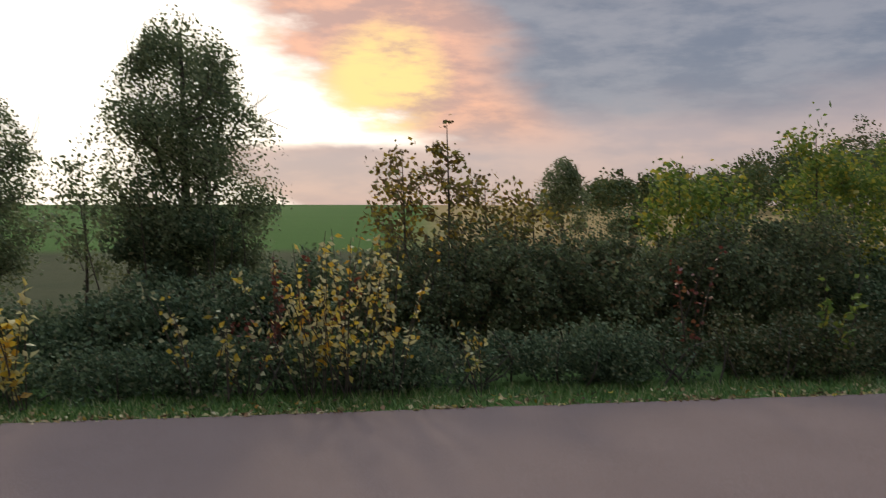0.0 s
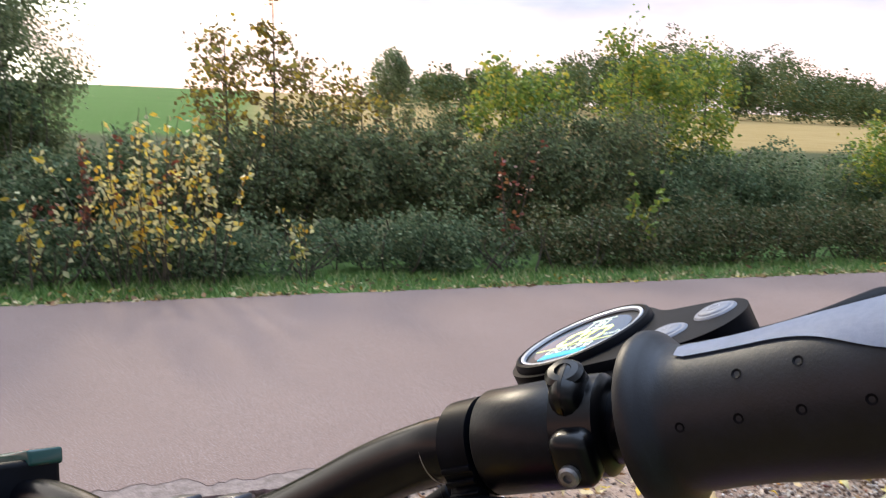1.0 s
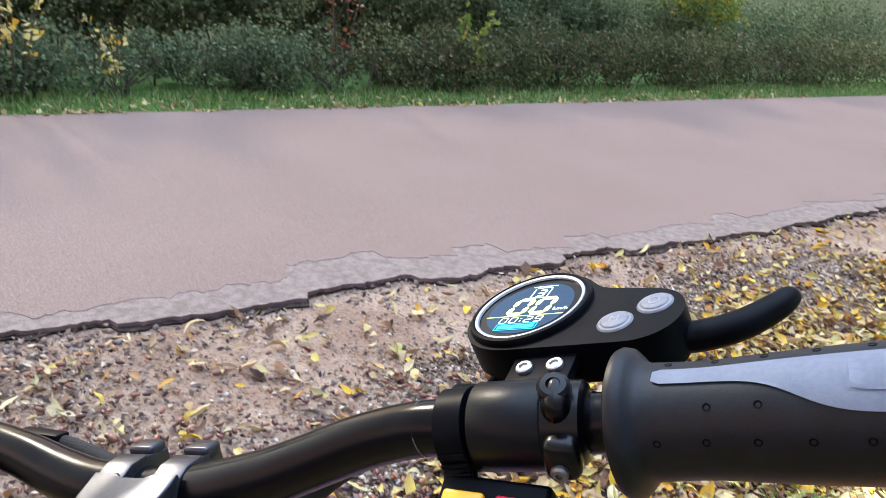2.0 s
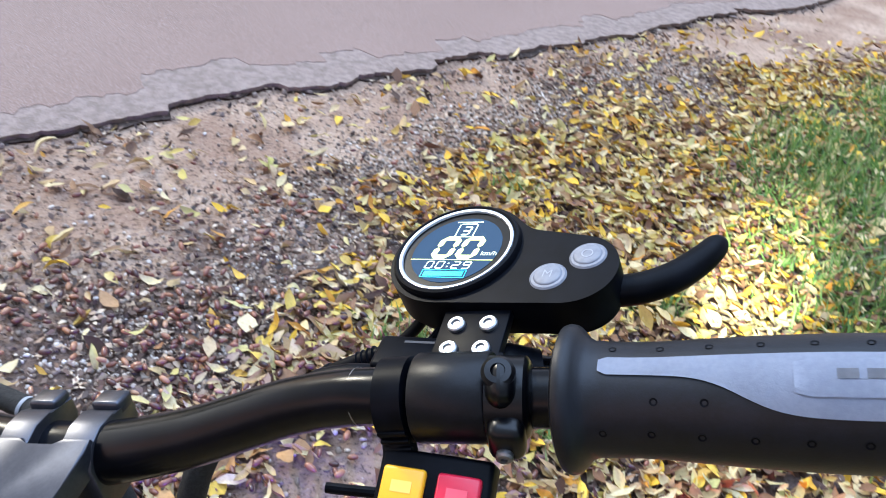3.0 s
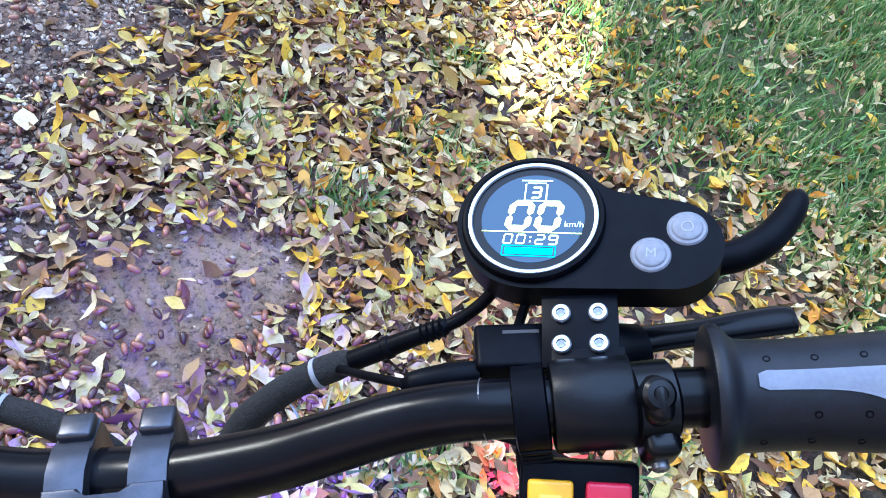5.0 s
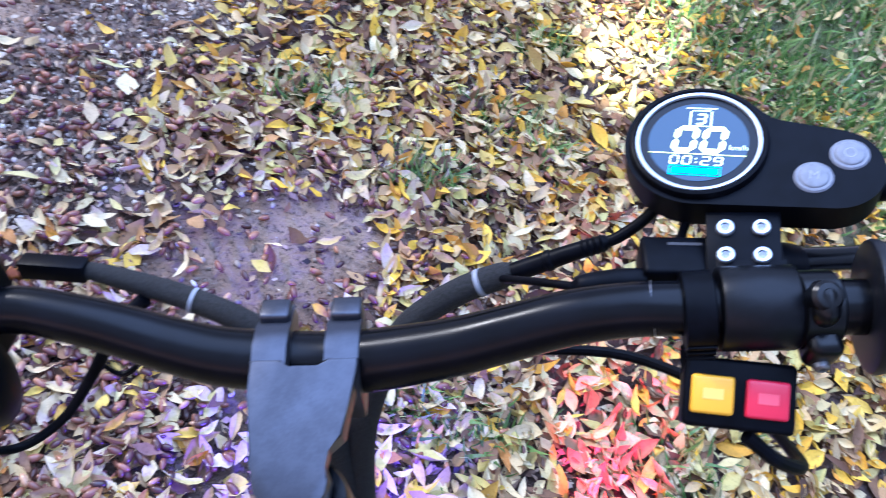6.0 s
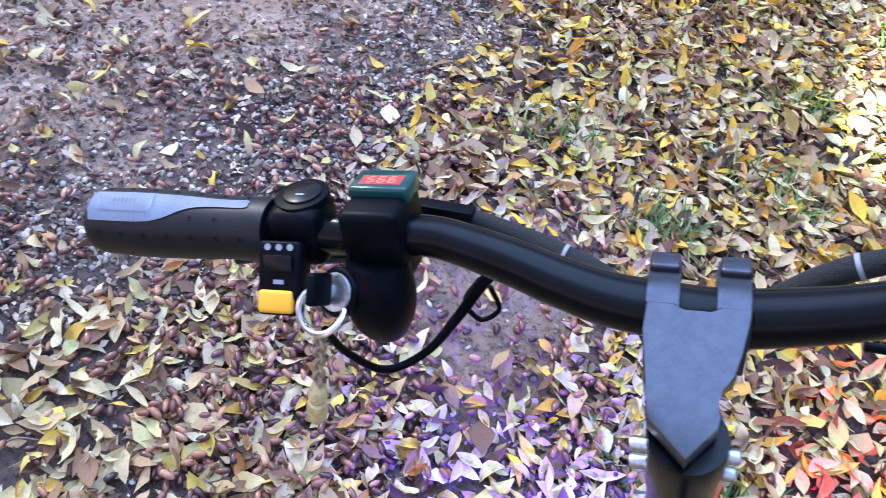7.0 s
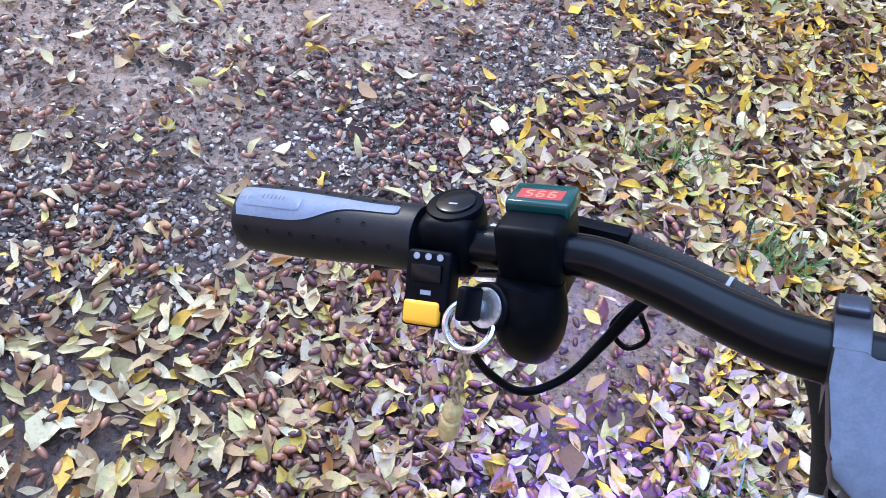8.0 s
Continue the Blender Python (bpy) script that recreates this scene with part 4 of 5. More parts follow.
for _ in range(46):
    p = place(rng.uniform(-1.2, 2.2), rng.uniform(0.1, 2.2), 0.012)
    ang, L = rng.uniform(0, math.pi), rng.uniform(0.06, 0.2)
    q = Vector((math.cos(ang), math.sin(ang), 0)) * L
    tube([(*p, 0.0022), (*(p + q * 0.5 + Vector((rng.normal(0, 0.01), rng.normal(0, 0.01), 0.006))), 0.002), (*(p + q), 0.0012)], 0.002, 3, 5, scale=1.0, bm=bm)
tagged(new("twigs", from_bm("twigs", bm, twig_mat)), "thin dry twigs lying among the leaves", "twigs", kind="stuff")

lumps = field(rng, 3600, -2.6, 6.5, 2.16, 2.62, lambda a, s, c: np.clip(0.45 + 1.5 * c, 0.05, 1) * np.exp(-((s - 2.35) / 0.10) ** 2))[2]
tagged(new("asphalt_crumbs", stuff_mesh("asphalt_crumbs", rng, lumps, [ico(1, (1, 0.8, 0.5)), ico(1, (1.3, 0.7, 0.4)), ico(1, (0.8, 1.0, 0.45))], 0.022, edge_mat, 0.7, 0.8, 0.004)), "broken grey asphalt crumbs along the lane edge", "rubble", kind="stuff")

# ---- the electric scooter, leaning on its stand; millimetres in the handlebar's own frame ----
AX = Matrix(((0.9341, 0.2272, -0.2754, 0.1573), (-0.2179, 0.9739, 0.0642, -0.0791), (0.2828, 0.0, 0.9592, 1.3314), (0, 0, 0, 1)))
FOOT = Vector((0.50, -0.25, 0.0))
scooter = new("electric_scooter")
scooter.location = FOOT
tagged(scooter, "black electric scooter with display and switches on its handlebar", "scooter")
BAR = Matrix.Translation(-FOOT) @ AX


def piece(name, bm, mat, parent=None, label="", at=None, smooth=True):
    """A part in the handlebar's frame; under a part, only the place within it counts."""
    if parent is None:
        return part(name, bm, mat, scooter, label, BAR @ at if at is not None else BAR, smooth)
    return part(name, bm, mat, parent, label, at, smooth)


bar_pts = [(-254, 31.2, -34.7, 8.4), (-147, 26.6, -27.3, 8.4), (-121.5, 26, -25.5, 8.4), (-108, 27, -24.8, 8.4), (-94, 27, -24.9, 8.5), (-81, 25, -26.2, 8.7), (-62, 21, -29.2, 9.2), (-42, 16, -33.2, 9.8), (-22, 12, -36, 10.4), (8, 9.4, -37, 10.9),
           (28, 7.6, -33.4, 10.7), (55, 7, -26, 9.8), (74, 7.6, -19.4, 9.3), (92, 8, -12.8, 9.0), (108, 7, -8, 8.7), (122, 5.2, -5, 8.5), (145, 3, -3, 8.4), (176, 0.3, -0.2, 8.4), (290, -16.6, 14.8, 8.4)]
handlebar = piece("handlebar", tube(bar_pts, 9, 8, 32), black_paint, None, "satin black riser handlebar")
for x in (117.5,):
    piece("scratch_ring", lathe([(-0.22, 8.8), (0.0, 8.86), (0.22, 8.8)], 32, closed=False), dark_steel, handlebar, at=mm(x, 6.0, -6.0, 0, -13, -6))

# stem clamp with its pointed tongue and two front jaws
tongue = [(-17.5, -1.0), (-17.5, -12), (-15.8, -30), (-14.6, -34), (-14.8, -38), (-13.6, -43), (-1.0, -55), (8.6, -43.5), (9.4, -39), (7.6, -35), (8.6, -30), (13.2, -26), (14.6, -18), (17.5, -6), (17.5, -1.0), (7.6, -1.0), (5.0, -4.0), (-5.0, -4.0), (-7.6, -1.0)]
STEM = mm(7.0, 3.0, -22.5, 15, 0, 0)
stem = piece("stem_clamp", slab([(x, y) for x, y in tongue][::-1], -9, 1.0, 0.7), stem_alloy, None, "dark anodised alloy stem clamp", STEM)
for sx in (-1, 1):
    jaw = [(-14, -15), (-14, 6), (-9, 12.6), (-2, 14.4), (6, 13.4), (11, 10), (17.5, 10), (17.5, 2), (14.5, 0), (14, -15)]
    bm = slab(jaw[::-1], -5.7, 5.7, 0.9)
    piece("bar_jaw", bm, stem_alloy, stem, "", STEM.inverted() @ mm(7.2 + sx * 11.9, 9.6, -36.6, 0, 0, 0) @ pose(0, 0, 0, 90, 0, 90))
    piece("jaw_cap", block((10.6, 9.0, 6.0), 1.3, 3), stem_alloy, stem, "", STEM.inverted() @ mm(7.3 + sx * 12.2, 23.0, -26.2, -10, 0, 0))
column = piece("steering_column", tube([(7, -36, -51, 12.4), (7, -33, -74, 12.6), (7, -28, -99, 12.8), (6, -8, -235, 14), (2, 60, -640, 16.0), (0, 78, -760, 17.0)], 15, 4, 28), black_paint, None, "black steering column")
for sx in (-1, 1):
    for k, zz in enumerate((-58, -73)):
        piece("pinch_bolt", lathe([(-5, 2.2), (-4, 2.8), (2.4, 2.8), (3.2, 2.2)], 14), dull_steel, column, "worn zinc pinch bolt", mm(7 + sx * 14.0, -37 + k * 2, zz + 6))
piece("column_collar", lathe([(-40, 13.2), (-38, 13.8), (-2, 13.8), (0, 13.2)], 28, "z"), black_paint, column, "", mm(7, -35.5, -46, 9, 0, 0))


# the throttle-less side sits lower and further forward than the other
LEFT = Matrix(((0.9967, 0.0611, -0.0531, 0.0051), (-0.0427, 0.9541, 0.2963, 0.0201), (0.0687, -0.2931, 0.9536, -0.0168), (0, 0, 0, 1)))


# grips
def grip_radius(d, fat):
    """Radius along a grip, d millimetres from its inner end."""
    return fat - 0.9 * math.exp(-((d - 18) / 16) ** 2) + 0.8 * math.exp(-((d - 66) / 24) ** 2)


def grip_patch(d0, d1, n, edges, off, thick, fat):
    """A thin shell on a grip between two bounding angles (degrees from the top), which edges(i) gives for each row."""
    bm, rows = bmesh.new(), []
    for i in range(n + 1):
        d = d0 + (d1 - d0) * i / n
        lo, hi = edges(i / n, d)
        r = grip_radius(d, fat) + off
        rows.append([bm.verts.new((d * 0.001, -r * math.sin(radians(lo + (hi - lo) * k / 9)) * 0.001, r * math.cos(radians(lo + (hi - lo) * k / 9)) * 0.001)) for k in range(10)])
    for p, q in zip(rows, rows[1:]):
        for k in range(9):
            bm.faces.new((p[k], p[k + 1], q[k + 1], q[k]))
    bmesh.ops.solidify(bm, geom=bm.faces[:], thickness=thick * 0.001)
    return bm


def make_grip(side, inner, flange_r, label, fat, length):
    prof = []
    if flange_r:
        prof += [(-3.6, 9.0), (-3.6, flange_r - 2.0), (-2.8, flange_r - 0.5), (-1.4, flange_r), (0.4, flange_r - 0.4), (1.8, flange_r - 1.8), (3.2, fat + 0.6)]
    else:
        prof += [(0, 9), (0, fat - 1.0)]
    prof += [(d, grip_radius(d, fat)) for d in range(5, length - 3, 4)] + [(length - 2.5, fat - 0.4), (length - 0.6, fat - 1.8), (length, fat - 4.5), (length + 0.3, 4)]
    at = mm(inner, 0, 0, 0, -7.5, -8.5) if side > 0 else LEFT @ mm(inner, 0, 0)
    g = piece("grip", lathe(prof, 56), rubber, None, label, at @ Matrix.Diagonal((side, 1, 1, 1)))

    # inlaid pad: a narrow strip near the inside, broad towards the end
    def pad_edges(f, d):
        hi = 25 + 36 / (1 + math.exp(-(d - 42) / 5.0))
        pinch = 3.5 if f in (0, 1) else 0.0
        return 6.0 + pinch, hi - pinch * (1 if f == 0 else 5)
    piece("grip_pad", grip_patch(8, length - 4, 48, pad_edges, 0.5, 1.0, fat), pad_grey, g, "smooth grey inlaid pad")
    end = length - 9
    piece("plaque", grip_patch(54, end, 14, lambda f, d: (13 + (3 if f in (0, 1) else 0), 44 - (3 if f in (0, 1) else 0)), 0.8, 0.5, fat), pad_grey, g, "raised grey plaque")
    for k in range(6):
        d0 = 63 + k * (end - 70) / 6
        piece("mark_bar", grip_patch(d0, d0 + (end - 70) / 6 - 1.6, 3, lambda f, d: (22, 30), 1.0, 0.4, fat), button_grey, g)
    dimple = from_bm("dimple", lathe([(0.2, 0.95), (0.48, 1.05), (0.44, 0.75), (0.15, 0.3)], 10, "z"), black_plastic)
    for th, ds in ((50, (22, 34)), (82, (9, 21, 33, 45, 57, 69, 81)), (-8, (11, 23, 35, 47, 59, 71, 83))):
        for d in ds:
            r = grip_radius(d, fat) - 0.35
            piece("dimple", dimple, black_plastic, g, at=mm(d, -r * math.sin(radians(th)), r * math.cos(radians(th)), th, 0, 0))
    return g


make_grip(1, 181.5, 20.2, "black rubber grip with a flange and grey inlay", 16.0, 116)
make_grip(-1, -169.5, 0, "black rubber grip with a grey inlay", 14.6, 92)

# collar and hanging panel of the yellow and red switches
COLLAR = mm(130.4, 4.0, -5.0, 0, -8, -4) @ mm(-128.4, 0, 0)
switch = piece("light_switch", lathe([(123.5, 10.5), (124, 12.4), (132.6, 12.4), (133.2, 10.5)], 36), black_plastic, None, "black switch collar", COLLAR)
for k in range(3):
    piece("rib", block((8.6, 1.4, 1.6), 0.4), black_plastic, switch, at=mm(128.4, -12.3 + k * 0.2, -1.5 - 3.2 * k, 12 * k, 0, 0))
PANEL = mm(141.5, -16.0, -21.5, 32, 0, -9)
panel = piece("switch_panel", block((33, 21, 9), 1.6, 3), black_plastic, switch, "black switch panel", COLLAR.inverted() @ PANEL)
piece("panel_arm", tube([(127.5, -8, -7, 5), (128, -12, -14, 5.5), (129, -15, -21, 5)], 5, 5, 14, 0.7), black_plastic, switch)
for nm, x, mt in (("yellow_button", -8.2, yellow_btn), ("red_button", 7.8, red_btn)):
    b = piece(nm, block((12.6, 11.6, 3.4), 1.1, 3), mt, panel, nm.replace("_", " ") + " of glossy plastic", mm(x, -0.6, 4.6))
    piece("print_bar", block((6.0, 3.2, 0.2), 0), material(nm + "_print", 0.5, 0.0, (0.9, 0.55, 0.1) if x < 0 else (0.75, 0.08, 0.12)), b, at=mm(0, 0.3, 1.75))
piece("switch_cable", tube([(140, -30, -24, 2.4), (150, -34, -34, 2.4), (160, -26, -52, 2.3), (150, 10, -80, 2.3), (110, 40, -90, 2.3), (60, 40, -80, 2.2)], 2.3, 6, 10), black_plastic, switch)

# display clamp, bracket plate with four socket screws
CLAMP = mm(147.0, 2.8, -2.8, 0, -5, -4) @ mm(-145.5, 0, 0)
clamp = piece("display_clamp", lathe([(134.2, 10.5), (134.6, 12.5), (135.2, 12.9), (155.8, 12.9), (156.4, 12.5), (156.8, 10.5)], 40), alloy, None, "black alloy display clamp", CLAMP)
PLATE = mm(148.4, 25.5, -1.0, 12, -10, -11)
plate = piece("bracket_plate", block((22.5, 23, 3.6), 0.5), black_plastic, clamp, "black bracket plate", CLAMP.inverted() @ PLATE)
piece("bracket_foot", block((21.5, 16, 9), 1.0), black_plastic, clamp, at=mm(146.5, 10, -3, 10, -4, -6))
for x, y in ((-5.4, 5.2), (5.4, 5.2), (-5.4, -4.6), (5.4, -4.6)):
    sc = piece("socket_screw", lathe([(0, 2.9), (1.2, 2.9), (1.7, 2.5), (1.75, 1.5), (0.9, 1.35), (0.85, 0.1)], 20, "z", True), dull_steel, plate, "bright socket screw", mm(x, y, 1.6))
    piece("socket", lathe([(0, 1.25), (0.2, 1.2)], 6, "z"), dark_steel, sc, at=mm(0, 0, 1.0))

# the display: round screen, tail with two buttons, thumb throttle
nrm = Vector((-0.19, -0.13, 1)).normalized()
tx = Vector((math.cos(radians(-14.5)), math.sin(radians(-14.5)), 0))
tx = (tx - nrm * tx.dot(nrm)).normalized()
ty = nrm.cross(tx)
DISP = Matrix.Translation(Vector((139.8, 62.9, 9.3)) * 0.001) @ Matrix(((tx.x, ty.x, nrm.x, 0), (tx.y, ty.y, nrm.y, 0), (tx.z, ty.z, nrm.z, 0), (0, 0, 0, 1)))
TAIL, R0, R1 = Vector((42.0, -7.0)), 24.2, 15.4


def in_body(p, grow):
    r0, r1 = R0 + grow, R1 + grow
    if TAIL.x * p.y - TAIL.y * p.x < 0:
        return any((p - TAIL * t).length < r0 + (r1 - r0) * t for t in (k / 24 for k in range(25)))
    d0 = p.length - r0
    k = max(0.0, min(1.0, p.dot(TAIL) / TAIL.length_squared))
    d1 = (p - TAIL * k).length - r1
    h = max(0.0, min(1.0, 0.5 + 0.5 * (d1 - d0) / 5.0))
    return d1 * (1 - h) + d0 * h - 5.0 * h * (1 - h) < 0


def body_outline(grow, n=120):
    out, mid = [], TAIL * 0.40
    for i in range(n):
        t = 2 * math.pi * i / n
        d, lo, hi = Vector((math.cos(t), math.sin(t))), 0.0, 80.0
        for _ in range(22):
            m = (lo + hi) / 2
            lo, hi = (m, hi) if in_body(mid + d * m, grow) else (lo, m)
        out.append(tuple(mid + d * lo))
    return out


display = piece("display", slab(body_outline(0), -13.5, -1.6, 1.3, 3), black_plastic, None, "black round display housing with a tail", DISP)
piece("display_base", slab(body_outline(-2.2), -17.5, -13.3, 0), black_plastic, display)
piece("screen_bezel", lathe([(-2.2, 22.6), (-0.6, 22.6), (0.6, 22.0), (0.9, 21.2), (0.5, 20.6), (-1.6, 20.4)], 64, "z", False), black_plastic, display)
piece("screen_ring", lathe([(-0.4, 20.5), (0.72, 20.3), (0.8, 19.8), (0.6, 19.2), (-0.2, 19.0)], 64, "z", False), material("silver_ring", 0.3, 0.6, (0.50, 0.54, 0.60)), display, "bright silver ring")
piece("screen_frame", disc(19.2, -1.8, -0.5, 64, 0), gloss_black, display)
screen = piece("screen", disc(16.2, -0.5, -0.35, 64, 0), screen_mat, display, "lit dark blue screen")
for x in (-4.6, 4.6):
    piece("digit", seven("0", 6.0, 9.4, 2.1, 0.14), seg_green, screen, at=mm(x + 0.5, 0.7, -0.2), smooth=False)
words("unit_text", "km/h", 0.0030, seg_white, screen, mm(13.0, -2.2, -0.2))
piece("divider", block((31, 0.35, 0.05), 0), seg_green, screen, at=mm(0, -5.4, -0.2))
for ch, x in (("0", -7.0), ("0", -3.0), ("2", 3.0), ("9", 7.0)):
    piece("clock_digit", seven(ch, 2.5, 3.2, 0.55), seg_white, screen, at=mm(x, -8.0, -0.2), smooth=False)
for y in (-7.3, -8.8):
    piece("colon_dot", block((0.6, 0.6, 0.05), 0), seg_white, screen, at=mm(0, y, -0.2))
piece("battery_bar", block((14.8, 2.4, 0.06), 0.0), seg_cyan, screen, at=mm(-0.2, -12.2, -0.2))
for x, y, w, h in ((-0.2, -10.4, 16.4, 0.35), (-0.2, -14.0, 16.4, 0.35), (-8.4, -12.2, 0.35, 3.6), (8.0, -12.2, 0.35, 3.6)):
    piece("battery_frame", block((w, h, 0.05), 0), seg_cyan, screen, at=mm(x, y, -0.19))
piece("gear_digit", seven("3", 2.8, 4.0, 0.8), seg_white, screen, at=mm(0.3, 9.4, -0.2), smooth=False)
for x, y, w, h in ((-3.2, 9.6, 0.5, 6.2), (3.6, 9.6, 0.5, 6.2), (0.2, 6.3, 6.0, 0.5), (0.2, 13.0, 6.0, 0.5), (0.2, 14.0, 10.0, 0.5)):
    piece("gear_frame", block((w, h, 0.05), 0), seg_white, screen, at=mm(x, y, -0.19))
for nm, x, y in (("button", 36.2, -11.2), ("button", 46.6, -1.6)):
    b = piece(nm, lathe([(-1.8, 6.0), (-0.6, 6.0), (-0.1, 5.5), (0.0, 4.6), (0.3, 4.4), (0.5, 3.9), (0.55, 0.2)], 32, "z"), button_grey, display, "round grey rubber button", mm(x, y, -0.9))
    if x < 40:
        words("letter", "M", 0.0045, mark_grey, b, mm(0, 0, 0.62))
    else:
        piece("power_mark", lathe([(0, 1.9), (0.08, 1.9), (0.08, 1.5), (0, 1.5)], 24, "z", False), mark_grey, b, at=mm(0, 0, 0.56))
throttle = [(42, -7, -11, 5.4), (55, -6.0, -12, 5.2), (63, -3.4, -12.6, 5.1), (71, 2.6, -13.4, 5.0), (77.5, 11.6, -14.2, 4.6), (80.6, 18.6, -14.8, 3.8), (81.4, 21.6, -15.0, 2.0)]
piece("thumb_throttle", tube(throttle, 4.5, 8, 18, 0.95), black_plastic, display, "curved black thumb throttle")
INV = DISP.inverted()
piece("display_cable", tube([(131, 55, -8, 2.1), (124, 51, -16, 2.1), (116, 48.6, -22, 2.1), (111.5, 48.0, -24.4, 2.1), (110, 47.9, -25.0, 3.0), (100, 47.6, -29.0, 3.2), (88, 47.5, -35, 3.6), (76, 47.5, -41, 3.6)], 2.2, 6, 14), black_plastic, display, "black cable with a plug", INV)
for k in range(4):
    piece("plug_rib", lathe([(-0.6, 3.0), (0, 3.8), (0.6, 3.0)], 16), black_plastic, display, at=INV @ mm(109.5 - 2.1 * k, 47.9 - 0.05 * k, -25.2 - 0.85 * k, 0, -22, 1))
piece("plug_band", lathe([(-1.5, 3.5), (-1, 4.0), (1, 4.0), (1.5, 3.5)], 18), black_plastic, display, at=INV @ mm(91, 47.5, -33.5, 0, -26, 0))
piece("second_cable", tube([(137, 46, -8, 1.6), (134, 40, -10, 1.6), (131, 33, -10, 1.6)], 1.6, 6, 10), black_plastic, display, "", INV)

# brake clamp, lever and its sensor box
brake = piece("brake_clamp", lathe([(157.6, 9.5), (158.2, 11.6), (168.4, 11.6), (169.4, 10.6), (170, 9)], 32), gloss_black, None, "black brake lever clamp", mm(-1.2, 0, 0))
piece("clamp_lug", block((9.4, 15, 12), 4.2, 4, taper=0.8), gloss_black, brake, at=mm(162.6, -4.5, 9.0, 30, 0, 0))
piece("clamp_boss", lathe([(-6, 4.6), (1.4, 4.6), (2.4, 3.6), (2.6, 2.0), (1.4, 1.7), (1.3, 0.1)], 20, "z"), gloss_black, brake, "", mm(162.2, -4.6, 12.6, 26, 4, 0))
piece("clamp_ear", block((10.2, 9, 13), 3.2, 4), gloss_black, brake, at=mm(163.8, -11.2, -3.4, 8, 0, 0))
piece("clamp_bolt", lathe([(-3, 2.4), (1.2, 2.4), (1.7, 1.8), (1.75, 1.0), (0.8, 0.9), (0.7, 0.1)], 16, "z"), dark_steel, brake, "worn steel bolt", mm(163.4, -15.6, -6.0, 96, 0, 0))
box = piece("brake_sensor_box", block((26, 16, 14), 1.6, 3), black_plastic, brake, "black brake sensor box", mm(131.5, 25.5, -11.5, -4, 0, -4))
piece("print_bar", block((11, 1.2, 0.15), 0), dim_mark, box, at=mm(1, 4.2, 7.0))
piece("lever_body", tube([(140, 24, -10, 8), (158, 24, -10, 9), (170, 26, -12, 7)], 8, 5, 16, 0.8), black_plastic, brake)
piece("lever_blade", tube([(158, 26, -12, 6), (172, 29, -14, 5.0), (192, 33, -19, 4.8), (208, 36, -22, 5.4), (222, 38, -24, 5.6), (226, 38, -24.5, 5.2)], 5.5, 6, 16, 0.6), black_paint, brake, "black brake lever")
piece("brake_plug", tube([(119, 20.5, -11, 4.2), (110, 20.5, -11, 4.2), (99, 20.5, -13, 3.7), (97, 21.5, -14.4, 1.7), (86, 31, -24, 1.5), (75, 44, -39, 1.5)], 4.5, 6, 14), black_plastic, brake, "black plug and wire")

# cable sleeves gathered at the stem
sleeve = piece("cable_sleeve", tube([(78, 47.5, -40, 3.9), (73, 47.6, -42.2, 5.0), (60, 47, -48.5, 5.2), (46, 45, -58, 5.3), (35, 42, -69, 5.5), (24, 36, -90, 5.8), (12, 24, -130, 6.4), (7, 6, -190, 7.0)], 6.6, 8, 18), sleeve_mat, None, "black braided cable sleeve")
piece("zip_tie", lathe([(-0.9, 5.1), (-0.9, 5.5), (0.9, 5.5), (0.9, 5.1)], 24, "x", False), mark_grey, sleeve, "pale zip tie", mm(66.0, 47.3, -45.4, 0, -26, 2))
sleeve2 = piece("cable_sleeve", tube([(-88, 61, -47, 3.6), (-80, 60, -49.5, 4.2), (-64, 57, -54, 4.8), (-47, 52.4, -58, 5.0), (-30, 46, -62, 5.2), (-14, 40, -74, 5.6), (-2, 29, -105, 6.4), (5, 11, -170, 7)], 6.6, 8, 18), sleeve_mat, None, "black braided cable sleeve")
piece("zip_tie", lathe([(-0.8, 4.9), (-0.8, 5.3), (0.8, 5.3), (0.8, 4.9)], 24, "x", False), mark_grey, sleeve2, "grey zip tie", mm(-47.5, 52.5, -57.9, 0, 13, -15))

# horn and light switch by the other grip
horn = piece("horn_switch", block((24, 25, 27), 6, 4), black_plastic, None, "black horn and light switch block", LEFT @ mm(-156.5, 2.0, 1.5, 8, 0, 3))
piece("horn_base", disc(11.6, 0, 3.5, 32, 0.8), black_plastic, horn, at=mm(1.0, 3.0, 11.0))
hb = piece("horn_button", disc(8.2, 0, 3.2, 32, 1.0), gloss_black, horn, "round glossy black button", mm(1.5, 3.0, 12.5))
piece("horn_mark", block((3.6, 1.0, 0.12), 0), mark_grey, hb, at=mm(0, -2.5, 3.28))
FACE = LEFT @ mm(-159.2, -15.5, -9.5, 63, 0, 3)
rocker_case = piece("switch_case", block((19, 24, 11), 1.8, 3), black_plastic, None, "black rocker switch case", FACE)
for x in (-5, 0, 5):
    piece("mode_mark", disc(1.4, 0, 0.12, 16, 0), mark_grey, rocker_case, at=mm(x, 9.4, 5.55))
piece("rocker", block((13, 7.2, 4), 0.9), gloss_black, rocker_case, "black rocker", mm(0, 3.0, 5.0, 8, 0, 0))
piece("rocker_mark", block((4.5, 1.8, 0.12), 0), mark_grey, rocker_case, at=mm(0, -4.6, 5.55))
piece("yellow_button", block((15.6, 9.6, 4), 1.6, 3), yellow_btn, rocker_case, "yellow plastic push button", mm(-1.2, -12.6, 4.6))
piece("button_seat", block((18.4, 12.0, 8), 1.8, 3), black_plastic, rocker_case, at=mm(-1.2, -12.4, 0.4))

